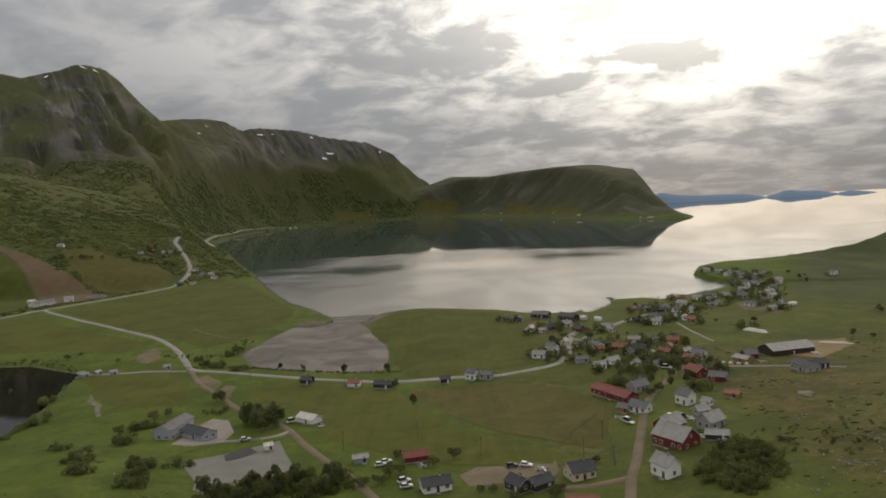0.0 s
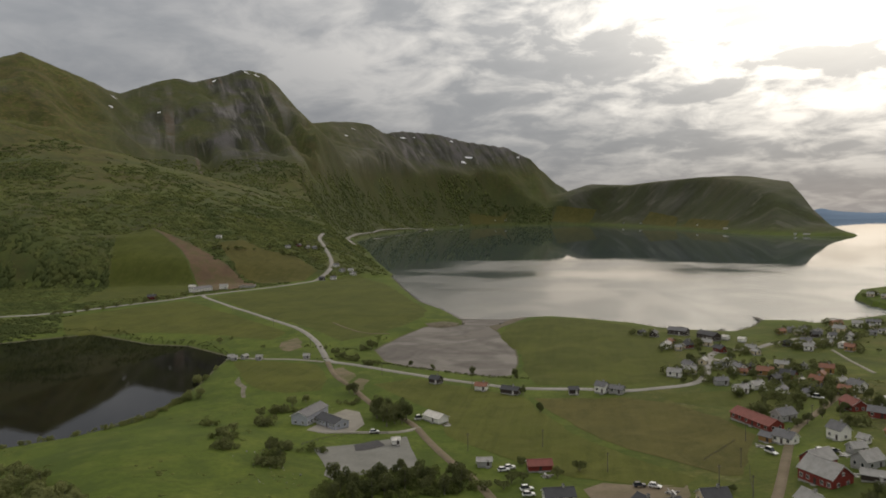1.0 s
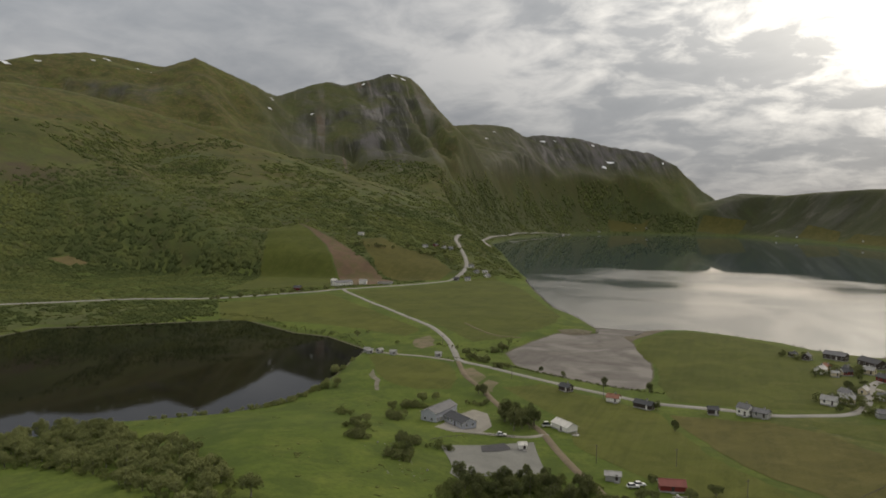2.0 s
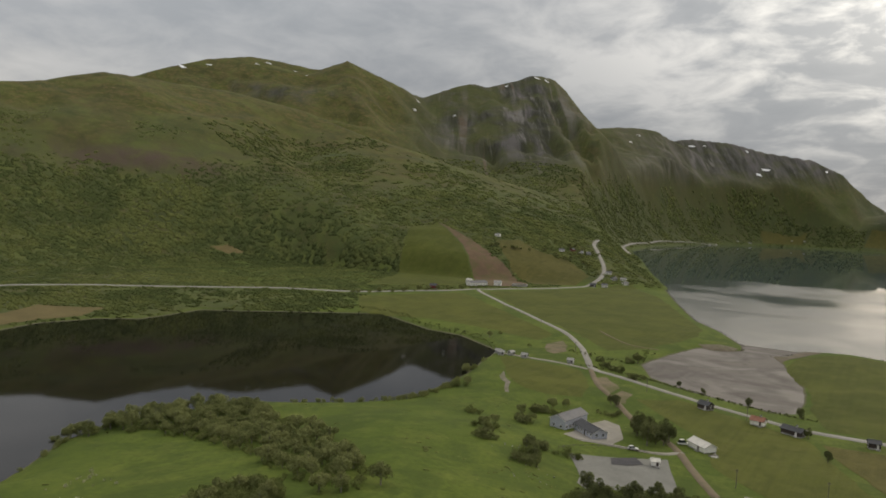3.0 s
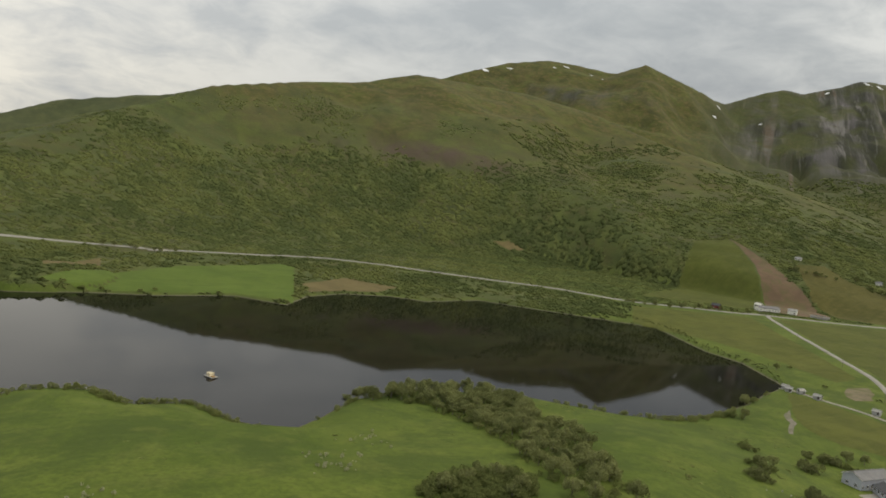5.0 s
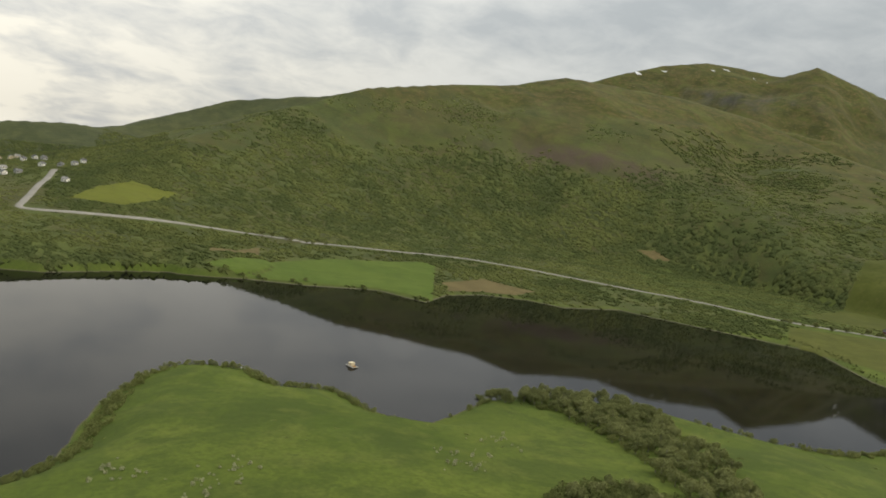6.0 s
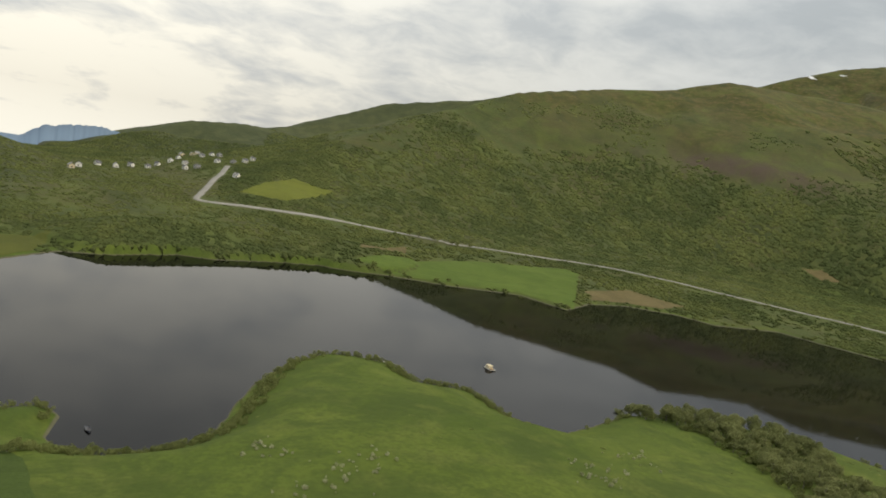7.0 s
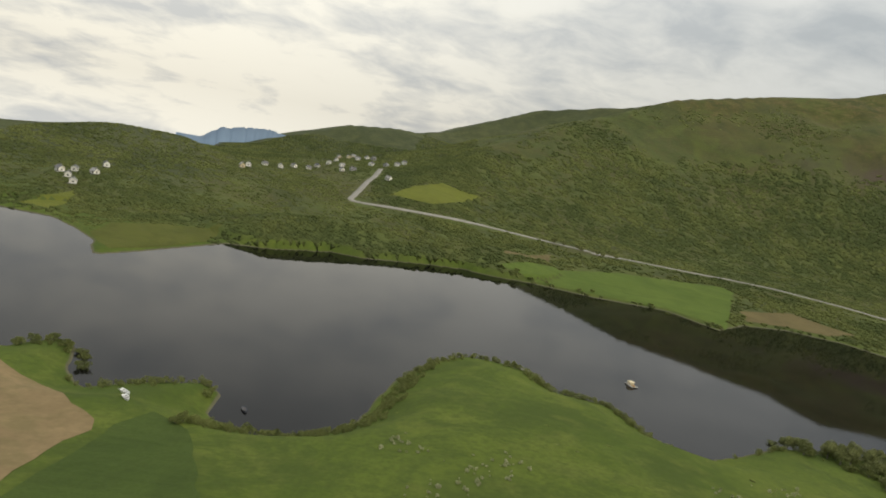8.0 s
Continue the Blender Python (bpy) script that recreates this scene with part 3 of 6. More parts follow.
def smooth_line(pts, step=4.0):
    """A Catmull-Rom curve through the points, sampled about every step metres."""
    p = [np.array(q, float) for q in pts]
    p = [2 * p[0] - p[1]] + p + [2 * p[-1] - p[-2]]
    out = []
    for a, b, c, d in zip(p[:-3], p[1:-2], p[2:-1], p[3:]):
        k = max(2, int(np.linalg.norm(c - b) / step))
        for t in np.arange(k) / k:
            out.append(0.5 * (2 * b + (c - a) * t + (2 * a - 5 * b + 4 * c - d) * t * t + (3 * b - a - 3 * c + d) * t ** 3))
    out.append(p[-2])
    return np.array(out)


# ---------------------------------------------------------------- materials
def field_material(name, dark, light, stripe=0.0, turn=0.0, dry=0.25):
    m, n = material(name)
    pos = n.add("ShaderNodeNewGeometry").outputs["Position"]
    a, b, c = n.noise(pos, 0.018, 4), n.noise(pos, 0.12, 5, 0.6), n.noise(pos, 1.1, 4, 0.7)
    col = n.mix(n.ramp(a, (0.3, 0.0), (0.7, 1.0)), dark, light)
    col = n.mix(n.math("MULTIPLY", n.ramp(b, (0.46, 0.0), (0.72, 1.0)), dry), col, (0.13, 0.115, 0.045))
    col = n.mix(n.math("MULTIPLY", n.ramp(n.noise(pos, 0.045, 6, 0.7, 0.8), (0.46, 0.0), (0.60, 1.0)), 0.5), col, tuple(v * 0.72 for v in dark))
    col = n.mix(n.math("MULTIPLY", n.ramp(c, (0.3, 1.0), (0.6, 0.0)), 0.45), col, tuple(v * 0.5 for v in dark))
    if stripe:
        mp = n.add("ShaderNodeMapping", Vector=pos, Rotation=(0, 0, turn), Scale=(0.35, 0.012, 0.0))
        st = n.noise(mp, 1.0, 2, 0.5)
        col = n.mix(n.math("MULTIPLY", n.ramp(st, (0.42, 0.0), (0.58, 1.0)), stripe), col, tuple(v * 1.35 for v in light))
    finish(n, col, 0.95, c, 0.5, 0.5, spec=0.12)
    return m


def rough_material(name, dark, light, scale, rough=0.9, bump=0.3, distance=0.2, metal=0.0, spec=0.25, weeds=0.0):
    m, n = material(name)
    pos = n.add("ShaderNodeNewGeometry").outputs["Position"]
    a, b = n.noise(pos, scale, 5, 0.6), n.noise(pos, scale * 9, 4, 0.7)
    col = n.mix(n.ramp(a, (0.32, 0.0), (0.68, 1.0)), dark, light)
    col = n.mix(n.math("MULTIPLY", n.ramp(b, (0.35, 1.0), (0.65, 0.0)), 0.35), col, tuple(v * 0.6 for v in dark))
    if weeds:
        col = n.mix(n.math("MULTIPLY", n.ramp(n.noise(pos, 0.06, 6, 0.7, 0.5), (0.46, 0.0), (0.60, 1.0)), weeds), col, (0.075, 0.082, 0.024))
    finish(n, col, rough, b, bump, distance, metal, spec=spec)
    return m


def board_material(name, base):
    """Painted upright boards, a little worn."""
    m, n = material(name)
    tc = n.add("ShaderNodeTexCoord").outputs["Object"]
    sep = n.add("ShaderNodeSeparateXYZ", i0=tc)
    along = n.math("ADD", sep.outputs[0], sep.outputs[1])
    groove = n.math("PINGPONG", n.math("MULTIPLY", along, 5.0), 0.5)
    wear = n.noise(tc, 0.7, 6, 0.65)
    tone = n.add("ShaderNodeObjectInfo").outputs["Random"]
    col = n.mix(n.math("MULTIPLY", n.ramp(wear, (0.45, 0.0), (0.75, 1.0)), 0.4), base, tuple(v * 0.55 for v in base))
    col = n.mix(n.math("MULTIPLY", tone, 0.25), col, tuple(v * 0.75 for v in base))
    finish(n, col, 0.7, n.ramp(groove, (0.0, 0.0), (0.12, 1.0)), 0.5, 0.03, spec=0.3)
    return m


def roof_material(name, base, ribs=3.0, gloss=0.6):
    """Roof covering with courses across and patches of dirt."""
    m, n = material(name)
    tc = n.add("ShaderNodeTexCoord").outputs["Object"]
    sep = n.add("ShaderNodeSeparateXYZ", i0=tc)
    rib = n.math("PINGPONG", n.math("MULTIPLY", sep.outputs[0], ribs), 0.5)
    a, b = n.noise(tc, 0.45, 6, 0.65), n.noise(tc, 4.0, 3, 0.6)
    col = n.mix(n.ramp(a, (0.35, 0.0), (0.7, 1.0)), base, tuple(v * 0.6 for v in base))
    col = n.mix(n.math("MULTIPLY", b, 0.3), col, tuple(min(1, v * 1.4) for v in base))
    finish(n, col, gloss, rib, 0.5, 0.05, spec=0.35)
    return m


def foliage_material(name, dark, light, own_tone=0.35, broad=False):
    """Leaves, some light passing through; broad woods change their tone from stand to stand."""
    m, n = material(name)
    geo = n.add("ShaderNodeNewGeometry")
    rnd = geo.outputs["Random Per Island"]
    if broad:
        patch = n.math("ADD", n.math("MULTIPLY", n.noise(geo.outputs["Position"], 0.006, 5, 0.6, 0.8), 0.6), n.math("MULTIPLY", n.noise(geo.outputs["Position"], 0.03, 4, 0.6), 0.4))
        fac = n.math("ADD", n.math("MULTIPLY", rnd, own_tone), n.ramp(patch, (0.40, 0.05), (0.60, 0.85)), clamp=True)
    else:
        tone = n.noise(geo.outputs["Position"], 0.02, 3)
        own = n.add("ShaderNodeObjectInfo").outputs["Random"]
        fac = n.math("ADD", n.math("MULTIPLY", rnd, own_tone), n.math("MULTIPLY", n.math("ADD", tone, own), 0.42), clamp=True)
    col = n.mix(n.ramp(fac, (0.25, 0.0), (0.85, 1.0)), dark, light)
    leaf = n.add("ShaderNodeBsdfDiffuse", Color=col)
    through_leaf = n.add("ShaderNodeBsdfTranslucent", Color=col)
    both = n.add("ShaderNodeMixShader", i0=0.5, i1=leaf, i2=through_leaf)
    n.add("ShaderNodeOutputMaterial", Surface=both)
    return m


def glass_material():
    m, n = material("window_glass")
    finish(n, (0.02, 0.025, 0.03, 1), 0.08, None, spec=0.6)
    return m


PALE = rough_material("gravel_pale", (0.22, 0.205, 0.175), (0.31, 0.29, 0.25), 0.12)
EARTH = rough_material("gravel_brown", (0.135, 0.106, 0.070), (0.190, 0.152, 0.104), 0.1, weeds=0.25)
ASPHALT = rough_material("asphalt_worn", (0.22, 0.21, 0.19), (0.30, 0.285, 0.26), 0.08)


def mud_material():
    """Wet tidal mud: broad films of water, darker weed and pale dry banks."""
    m, n = material("tidal_mud")
    pos = n.add("ShaderNodeNewGeometry").outputs["Position"]
    a, b, c = n.noise(pos, 0.016, 4, 0.55, 1.2), n.noise(pos, 0.05, 6, 0.65, 0.8), n.noise(pos, 0.5, 4, 0.7)
    col = n.mix(n.ramp(b, (0.38, 0.0), (0.62, 1.0)), (0.064, 0.057, 0.051), (0.104, 0.094, 0.085))
    col = n.mix(n.math("MULTIPLY", n.ramp(a, (0.54, 0.0), (0.66, 1.0)), 0.6), col, (0.140, 0.126, 0.112))
    col = n.mix(n.math("MULTIPLY", n.ramp(b, (0.58, 0.0), (0.68, 1.0)), 0.6), col, (0.050, 0.050, 0.030))
    col = n.mix(n.math("MULTIPLY", c, 0.25), col, (0.060, 0.054, 0.046))
    finish(n, col, n.ramp(a, (0.40, 0.50), (0.56, 0.75)), c, 0.15, 0.1, spec=0.3)
    return m


MUD = mud_material()
SOIL = rough_material("ploughed_soil", (0.105, 0.070, 0.042), (0.150, 0.098, 0.058), 0.05, weeds=0.5)
SAND = rough_material("bare_sand", (0.190, 0.135, 0.066), (0.250, 0.180, 0.090), 0.05, weeds=0.3)
TRODDEN = rough_material("trodden_earth", (0.120, 0.100, 0.058), (0.180, 0.145, 0.090), 0.1, weeds=0.85)
SHINGLE = rough_material("wet_shingle", (0.085, 0.070, 0.050), (0.165, 0.140, 0.100), 0.2, weeds=0.3)
CONCRETE = rough_material("concrete", (0.25, 0.25, 0.24), (0.38, 0.37, 0.35), 0.5)
TIMBER = rough_material("grey_timber", (0.10, 0.09, 0.078), (0.17, 0.15, 0.13), 0.8)
TIDE = rough_material("tide_stone", (0.07, 0.065, 0.052), (0.17, 0.155, 0.125), 0.4)
STONE = rough_material("pale_stone", (0.22, 0.22, 0.20), (0.42, 0.41, 0.38), 0.5)
SNOW = rough_material("old_snow", (0.75, 0.76, 0.78), (0.85, 0.86, 0.88), 0.2)
BARK = rough_material("birch_bark", (0.10, 0.085, 0.07), (0.28, 0.26, 0.23), 1.5)
WHITE = board_material("white_boards", (0.80, 0.785, 0.74))
CREAM = board_material("cream_boards", (0.64, 0.55, 0.38))
RED = board_material("red_boards", (0.20, 0.035, 0.026))
GREY = board_material("grey_boards", (0.36, 0.36, 0.35))
BLUE = board_material("grey_blue_boards", (0.36, 0.38, 0.43))
DARK = board_material("dark_boards", (0.055, 0.042, 0.036))
OCHRE = board_material("ochre_boards", (0.34, 0.20, 0.07))
R_SLATE = roof_material("slate_roof", (0.13, 0.13, 0.135), 3.0)
R_DARK = roof_material("dark_roof", (0.045, 0.047, 0.052), 3.0)
R_GREY = roof_material("grey_sheet_roof", (0.27, 0.265, 0.25), 5.0, 0.5)
R_RED = roof_material("red_roof", (0.185, 0.052, 0.040), 4.0)
R_RUST = roof_material("orange_tile_roof", (0.225, 0.098, 0.060), 4.0)
R_WHITE = roof_material("pale_sheet_roof", (0.56, 0.54, 0.49), 5.0, 0.5)
TRIM = rough_material("white_trim", (0.62, 0.61, 0.58), (0.70, 0.69, 0.66), 1.0, 0.6)
GLASS = glass_material()
RUBBER = rough_material("tyre_rubber", (0.02, 0.02, 0.02), (0.03, 0.03, 0.03), 3.0)
CARWHITE = rough_material("white_car_paint", (0.68, 0.68, 0.67), (0.74, 0.74, 0.73), 0.5, 0.3, 0.02)
CARDARK = rough_material("dark_car_paint", (0.05, 0.055, 0.07), (0.07, 0.075, 0.09), 0.5, 0.3, 0.02)
WOODS = foliage_material("woodland_leaves", (0.108, 0.135, 0.052), (0.184, 0.206, 0.073), 0.08, True)
LEAF = foliage_material("broad_leaves", (0.140, 0.160, 0.064), (0.262, 0.278, 0.120))
# Shaded copy of the leaf colour, for trees seen against the light.
SHADED_LEAF = foliage_material("shaded_leaves", (0.082, 0.098, 0.042), (0.158, 0.172, 0.074))
SCRUB = foliage_material("scrub_leaves", (0.118, 0.142, 0.050), (0.225, 0.244, 0.092))
# Blue distance haze is painted into this base colour; there is no mist.
HAZE, HN = material("distance_haze_tint")
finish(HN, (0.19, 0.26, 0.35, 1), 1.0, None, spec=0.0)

# ---------------------------------------------------------------- fields, yards and roads
CLEAR = []


def drape(name, poly, mat, label, category, lift=0.1):
    """A sheet of ground cover that follows the ground inside a polygon."""
    CLEAR.append(poly)
    bm = bmesh.new()
    wavy = []
    for (ax, ay), (bx, by) in zip(poly, poly[1:] + poly[:1]):
        k = max(1, int(math.hypot(bx - ax, by - ay) / 7))
        for i in range(k):
            x, y = ax + (bx - ax) * i / k, ay + (by - ay) * i / k
            wavy.append((x + 2.4 * noise.noise((x * 0.07, y * 0.07, 1.0)), y + 2.4 * noise.noise((x * 0.07, y * 0.07, 7.0))))
    bm.faces.new([bm.verts.new((x, y, 0)) for x, y in wavy])
    xs, ys = [p[0] for p in wavy], [p[1] for p in wavy]
    for lines, lo, hi, no in ((GX, min(xs), max(xs), (1, 0, 0)), (GY, min(ys), max(ys), (0, 1, 0))):
        for c in lines[(lines > lo) & (lines < hi)]:
            bmesh.ops.bisect_plane(bm, geom=bm.verts[:] + bm.edges[:] + bm.faces[:], dist=1e-4, plane_co=tuple(c * k for k in no), plane_no=no)
    for v in bm.verts:
        v.co.z = float(ground_z(v.co.x, v.co.y)) + lift
    bmesh.ops.triangulate(bm, faces=bm.faces[:])
    for f in bm.faces:
        if f.normal.z < 0:
            f.normal_flip()
        f.smooth = True
    ob = part(name, bm, mat)
    return tagged(ob, label, category, kind="structure")


MEADOW = field_material("meadow_grass", (0.062, 0.075, 0.016), (0.086, 0.098, 0.021), 0.1, 0.3)
HAY = field_material("hay_grass", (0.070, 0.081, 0.017), (0.099, 0.108, 0.023), 0.12, 1.0)
LUSH = field_material("lush_grass", (0.074, 0.114, 0.021), (0.096, 0.136, 0.027), 0.2, 0.7, 0.1)
OLIVE = field_material("olive_grass", (0.072, 0.072, 0.021), (0.102, 0.092, 0.028), 0.1, 0.2, 0.5)
YELLOW = field_material("yellow_grass", (0.108, 0.126, 0.022), (0.140, 0.152, 0.028), 0.15, 0.2)
DEEP = field_material("deep_grass", (0.048, 0.076, 0.017), (0.066, 0.096, 0.021), 0.1, 0.8, 0.05)
DRY = field_material("dry_grass", (0.115, 0.095, 0.042), (0.165, 0.130, 0.060), 0.1, 0.2, 0.5)

drape("field", [(-582, 723), (-628, 852), (-700, 985), (-683, 1045), (-604, 991), (-530, 915), (-500, 865), (-498, 819)], MEADOW, "sloping green hay field beside the farm", "field")
drape("field", [(-683, 1047), (-639, 1030), (-602, 1014), (-547, 989), (-493, 960), (-446, 931), (-439, 892), (-466, 850), (-499, 869), (-528, 917), (-602, 993)], SOIL, "reddish-brown ploughed strip below the hillside", "field")
drape("field", [(-560, 1036), (-537, 1075), (-490, 1061), (-447, 1075), (-394, 1032), (-394, 980), (-436, 935), (-490, 962)], OLIVE, "olive-brown grass field beside the ploughed strip", "field")
drape("field", [(-432, 784), (-375, 930), (-352, 1020), (-335, 1055), (-271, 970), (-207, 831), (-153, 710), (-147, 655), (-165, 562), (-184, 530), (-210, 560), (-237, 588), (-325, 672)], MEADOW, "broad green meadow between the road and the bay", "field")
drape("field", [(-515, 630), (-448, 750), (-322, 637), (-243, 562), (-243, 530), (-297, 549), (-356, 558), (-449, 552)], HAY, "green meadow between the road and the lake", "field")
drape("field", [(-64, 567), (-59, 625), (-31, 665), (10, 655), (47, 612), (64, 528), (63, 464), (51, 415), (20, 404), (-25, 405), (-35, 454), (-42, 512)], MEADOW, "level green meadow beside the tidal pond", "field")
drape("field", [(-118, 395), (-100, 415), (-48, 388), (-29, 376), (-4, 310), (18, 282), (39, 256), (33, 246), (-2, 254), (-34, 278), (-58, 302), (-65, 335)], HAY, "mown green field below the coast road", "field")
drape("field", [(-24, 374), (24, 379), (46, 364), (63, 338), (71, 308), (56, 258), (50, 258), (32, 276), (9, 302), (-9, 337)], OLIVE, "dull olive-brown field beside the lane", "field")
drape("field", [(-239, 455), (-220, 455), (-172, 445), (-150, 405), (-144, 376), (-164, 372), (-192, 384)], HAY, "small green field behind the school", "field")
drape("field", [(42, 384), (81, 394), (107, 385), (104, 369), (91, 356), (70, 358), (48, 367)], MEADOW, "green strip of grass between village and lane", "field")
drape("bare_ground", [(-230, 520), (-226, 540), (-214, 522), (-206, 502), (-209, 486), (-217, 490), (-224, 503)], TRODDEN, "bare brown earth beside the road bend", "ground")
drape("bare_ground", [(-131, 395), (-132, 410), (-124, 405), (-120, 382), (-126, 379)], TRODDEN, "bare sandy patch beside the lane", "ground")
drape("bare_ground", [(-157, 430), (-152, 441), (-136, 416), (-133, 394), (-140, 400)], TRODDEN, "bare brown strip of earth beside the lane", "ground")
OUTCROP = rough_material("weathered_outcrop", (0.125, 0.114, 0.084), (0.215, 0.200, 0.158), 0.35, weeds=0.7)
drape("outcrop", [(-211, 411), (-203, 396), (-194, 383), (-182, 362), (-184, 361), (-196, 381), (-207, 396)], OUTCROP, "stony strip of rough ground beside the small field", "rock")
drape("outcrop", [(139, 283), (144, 289), (148, 284), (147, 280), (141, 275)], OUTCROP, "weathered rock hump in the rough grass", "rock", 0.3)
drape("bare_ground", [(245, 597), (260, 592), (268, 560), (266, 549), (250, 529), (234, 552)], TRODDEN, "dug-over brown earth behind the headland houses", "ground")
drape("bare_ground", [(185, 385), (215, 425), (240, 424), (230, 400), (195, 366)], SAND, "sandy yard around the big farm building", "yard")
drape("gravel_yard", [(1, 243), (8, 249), (34, 249), (36, 238), (30, 228), (17, 231), (4, 231)], EARTH, "pinkish-brown gravel yard between the houses", "yard")
drape("sports_pitch", [(-106, 269), (-75, 297), (-66, 276), (-61, 259), (-79, 240), (-82, 228), (-88, 235)], rough_material("pitch_gravel", (0.15, 0.15, 0.135), (0.20, 0.20, 0.18), 0.1), "grey gravel sports pitch beside the school", "pitch", 0.14)
drape("tarpaulin", [(-94, 278), (-85, 289), (-80, 282), (-89, 269)], rough_material("dark_tarp", (0.045, 0.045, 0.05), (0.07, 0.068, 0.07), 0.3), "dark tarpaulin spread on the gravel pitch", "tarpaulin", 0.3)
drape("shingle_bank", [(-137, 626), (-121, 637), (-106, 634), (-108, 618), (-127, 612)], SHINGLE, "brown shingle bank at the mouth of the tidal pond", "shingle", 0.3)
drape("shingle_bank", [(-80, 609), (-73, 650), (-50, 681), (-47, 660), (-62, 622), (-71, 592)], SHINGLE, "brown shingle bank on the shore of the meadow", "shingle", 0.3)
drape("school_yard", [(-122, 297), (-110, 293), (-100, 302), (-99, 314), (-108, 336), (-117, 340), (-120, 326), (-121, 308)], PALE, "pale gravel yard round the school", "yard", 0.14)
drape("field", [(-578, 54), (-614, 90), (-678, 180), (-722, 300), (-700, 305), (-528, 233), (-563, 195), (-560, 133), (-566, 89)], LUSH, "bright green field running down to the lake", "field")
drape("field", [(-656, 69), (-708, 118), (-668, 112), (-612, 62)], DRY, "dry brown patch of grass above the field", "field")
drape("field", [(-609, 275), (-644, 337), (-604, 377), (-580, 341), (-584, 306), (-574, 268)], DRY, "dry brown grass strip beside the lake", "field")
drape("field", [(-798, -59), (-853, -35), (-899, -4), (-888, 48), (-800, -6), (-795, -30)], YELLOW, "bright yellow-green field at the forest edge", "field")
drape("field", [(-436, -211), (-468, -214), (-493, -191), (-518, -155), (-473, -151), (-424, -172), (-403, -184), (-416, -197)], HAY, "pale green field on the lake point", "field")
drape("field", [(-478, -283), (-508, -278), (-534, -275), (-508, -264), (-478, -262)], YELLOW, "yellow-green field across the lake", "field")
drape("field", [(-230, -150), (-205, -106), (-177, -80), (-168, -76), (-150, -77), (-110, -73), (-110, -150)], SAND, "bare light-brown ploughed field", "field")
drape("field", [(-176, -73), (-193, -70), (-182, -55), (-133, -36), (-105, -40), (-90, -70), (-135, -70)], DEEP, "dark green meadow beside the bare field", "field")
for pts in ([(300, 3570), (350, 3600), (440, 3300), (415, 3200)], [(430, 3170), (475, 3180), (560, 2800), (525, 2740)], [(-600, 4110), (-430, 4260), (-420, 4330), (-640, 4180)], [(-150, 4250), (60, 4120), (110, 4180), (-120, 4330)]):
    drape("field", pts, OLIVE, "dull green farm field on the far shore", "field", 0.5)
drape("field", [(-935, 760), (-925, 790), (-895, 800), (-905, 775)], DRY, "bare brown patch on the wooded hillside", "field")


def road(name, pts, width, mat, label, lift=0.4):
    """A road that follows the ground, with a crown and sloping verges."""
    line = smooth_line(pts)
    tang = np.gradient(line, axis=0)
    tang /= np.linalg.norm(tang, axis=1)[:, None] + 1e-9
    side = np.stack([-tang[:, 1], tang[:, 0]], -1)
    rows = []
    for off, down in ((-0.75, -0.9), (-0.5, 0.0), (0.0, 0.08), (0.5, 0.0), (0.75, -0.9)):
        p = line + side * off * width
        z = np.maximum(ground_z(p[:, 0], p[:, 1]), ground_z(line[:, 0], line[:, 1]) - 0.25) + lift + down
        rows.append(np.column_stack([p, z]))
    co = np.stack(rows, 1).reshape(-1, 3)
    k = np.arange(len(line) - 1)[:, None] * 5 + np.arange(4)[None, :]
    faces = np.stack([k, k + 5, k + 6, k + 1], -1).reshape(-1, 4)[:, ::-1]
    ob = new(name, joined(name, co, faces, mat, True))
    ROADS.append(line)
    return tagged(ob, label, "road", kind="structure")


ROADS = []
WEST_ROAD = [(-460, 795), (-482, 740), (-520, 682), (-545, 650), (-618, 595), (-668, 545), (-712, 489), (-752, 440), (-787, 380), (-790, 313), (-786, 243), (-785, 179), (-780, 114), (-773, 55), (-758, -4), (-750, -48), (-749, -92),
             (-775, -95), (-810, -93), (-950, -88)]
road("road", WEST_ROAD, 5.4, ASPHALT, "pale asphalt road along the foot of the hill")
road("road", [(-460, 795), (-440, 822), (-408, 888), (-385, 950), (-378, 1010), (-382, 1060), (-400, 1110), (-428, 1158), (-455, 1208), (-462, 1246)], 5.0, ASPHALT, "pale road winding past the farm cottages")
road("road", [(-600, 1860), (-795, 2395), (-870, 2960), (-868, 3320), (-760, 3735)], 9, ASPHALT, "pale coast road at the foot of the mountain")
road("road", [(-455, 800), (-436, 774), (-366, 704), (-290, 630), (-237, 574), (-206, 530), (-183, 486), (-168, 458), (-146, 448), (-98, 424), (-56, 406), (-30, 397), (1, 396), (26, 393), (44, 399), (61, 408), (72, 429), (79, 459), (87, 493), (101, 513), (120, 521), (137, 542), (161, 562)],
     3.9, ASPHALT, "pale road crossing the isthmus to the village")
road("road", [(85, 477), (96, 462), (112, 452)], 3.2, PALE, "short gravel street between village houses")
road("farm_track", [(-168, 454), (-148, 414), (-127, 384), (-113, 362), (-99, 342), (-79, 321), (-63, 291), (-50, 268), (-38, 249), (-28, 228), (-20, 205)], 3.0, EARTH, "brown gravel lane running down past the pitch")
road("farm_track", [(47, 190), (52, 207), (56, 221), (62, 237), (71, 264), (83, 300), (92, 321), (105, 343), (125, 377), (142, 402)], 2.9, EARTH, "brown gravel lane between the farm houses")
road("farm_track", [(56, 221), (44, 219), (34, 221), (27, 227), (20, 232)], 3.0, EARTH, "brown gravel drive to the yard")
road("farm_track", [(130, 378), (146, 366), (170, 351), (189, 332)], 2.0, PALE, "narrow pale farm track")
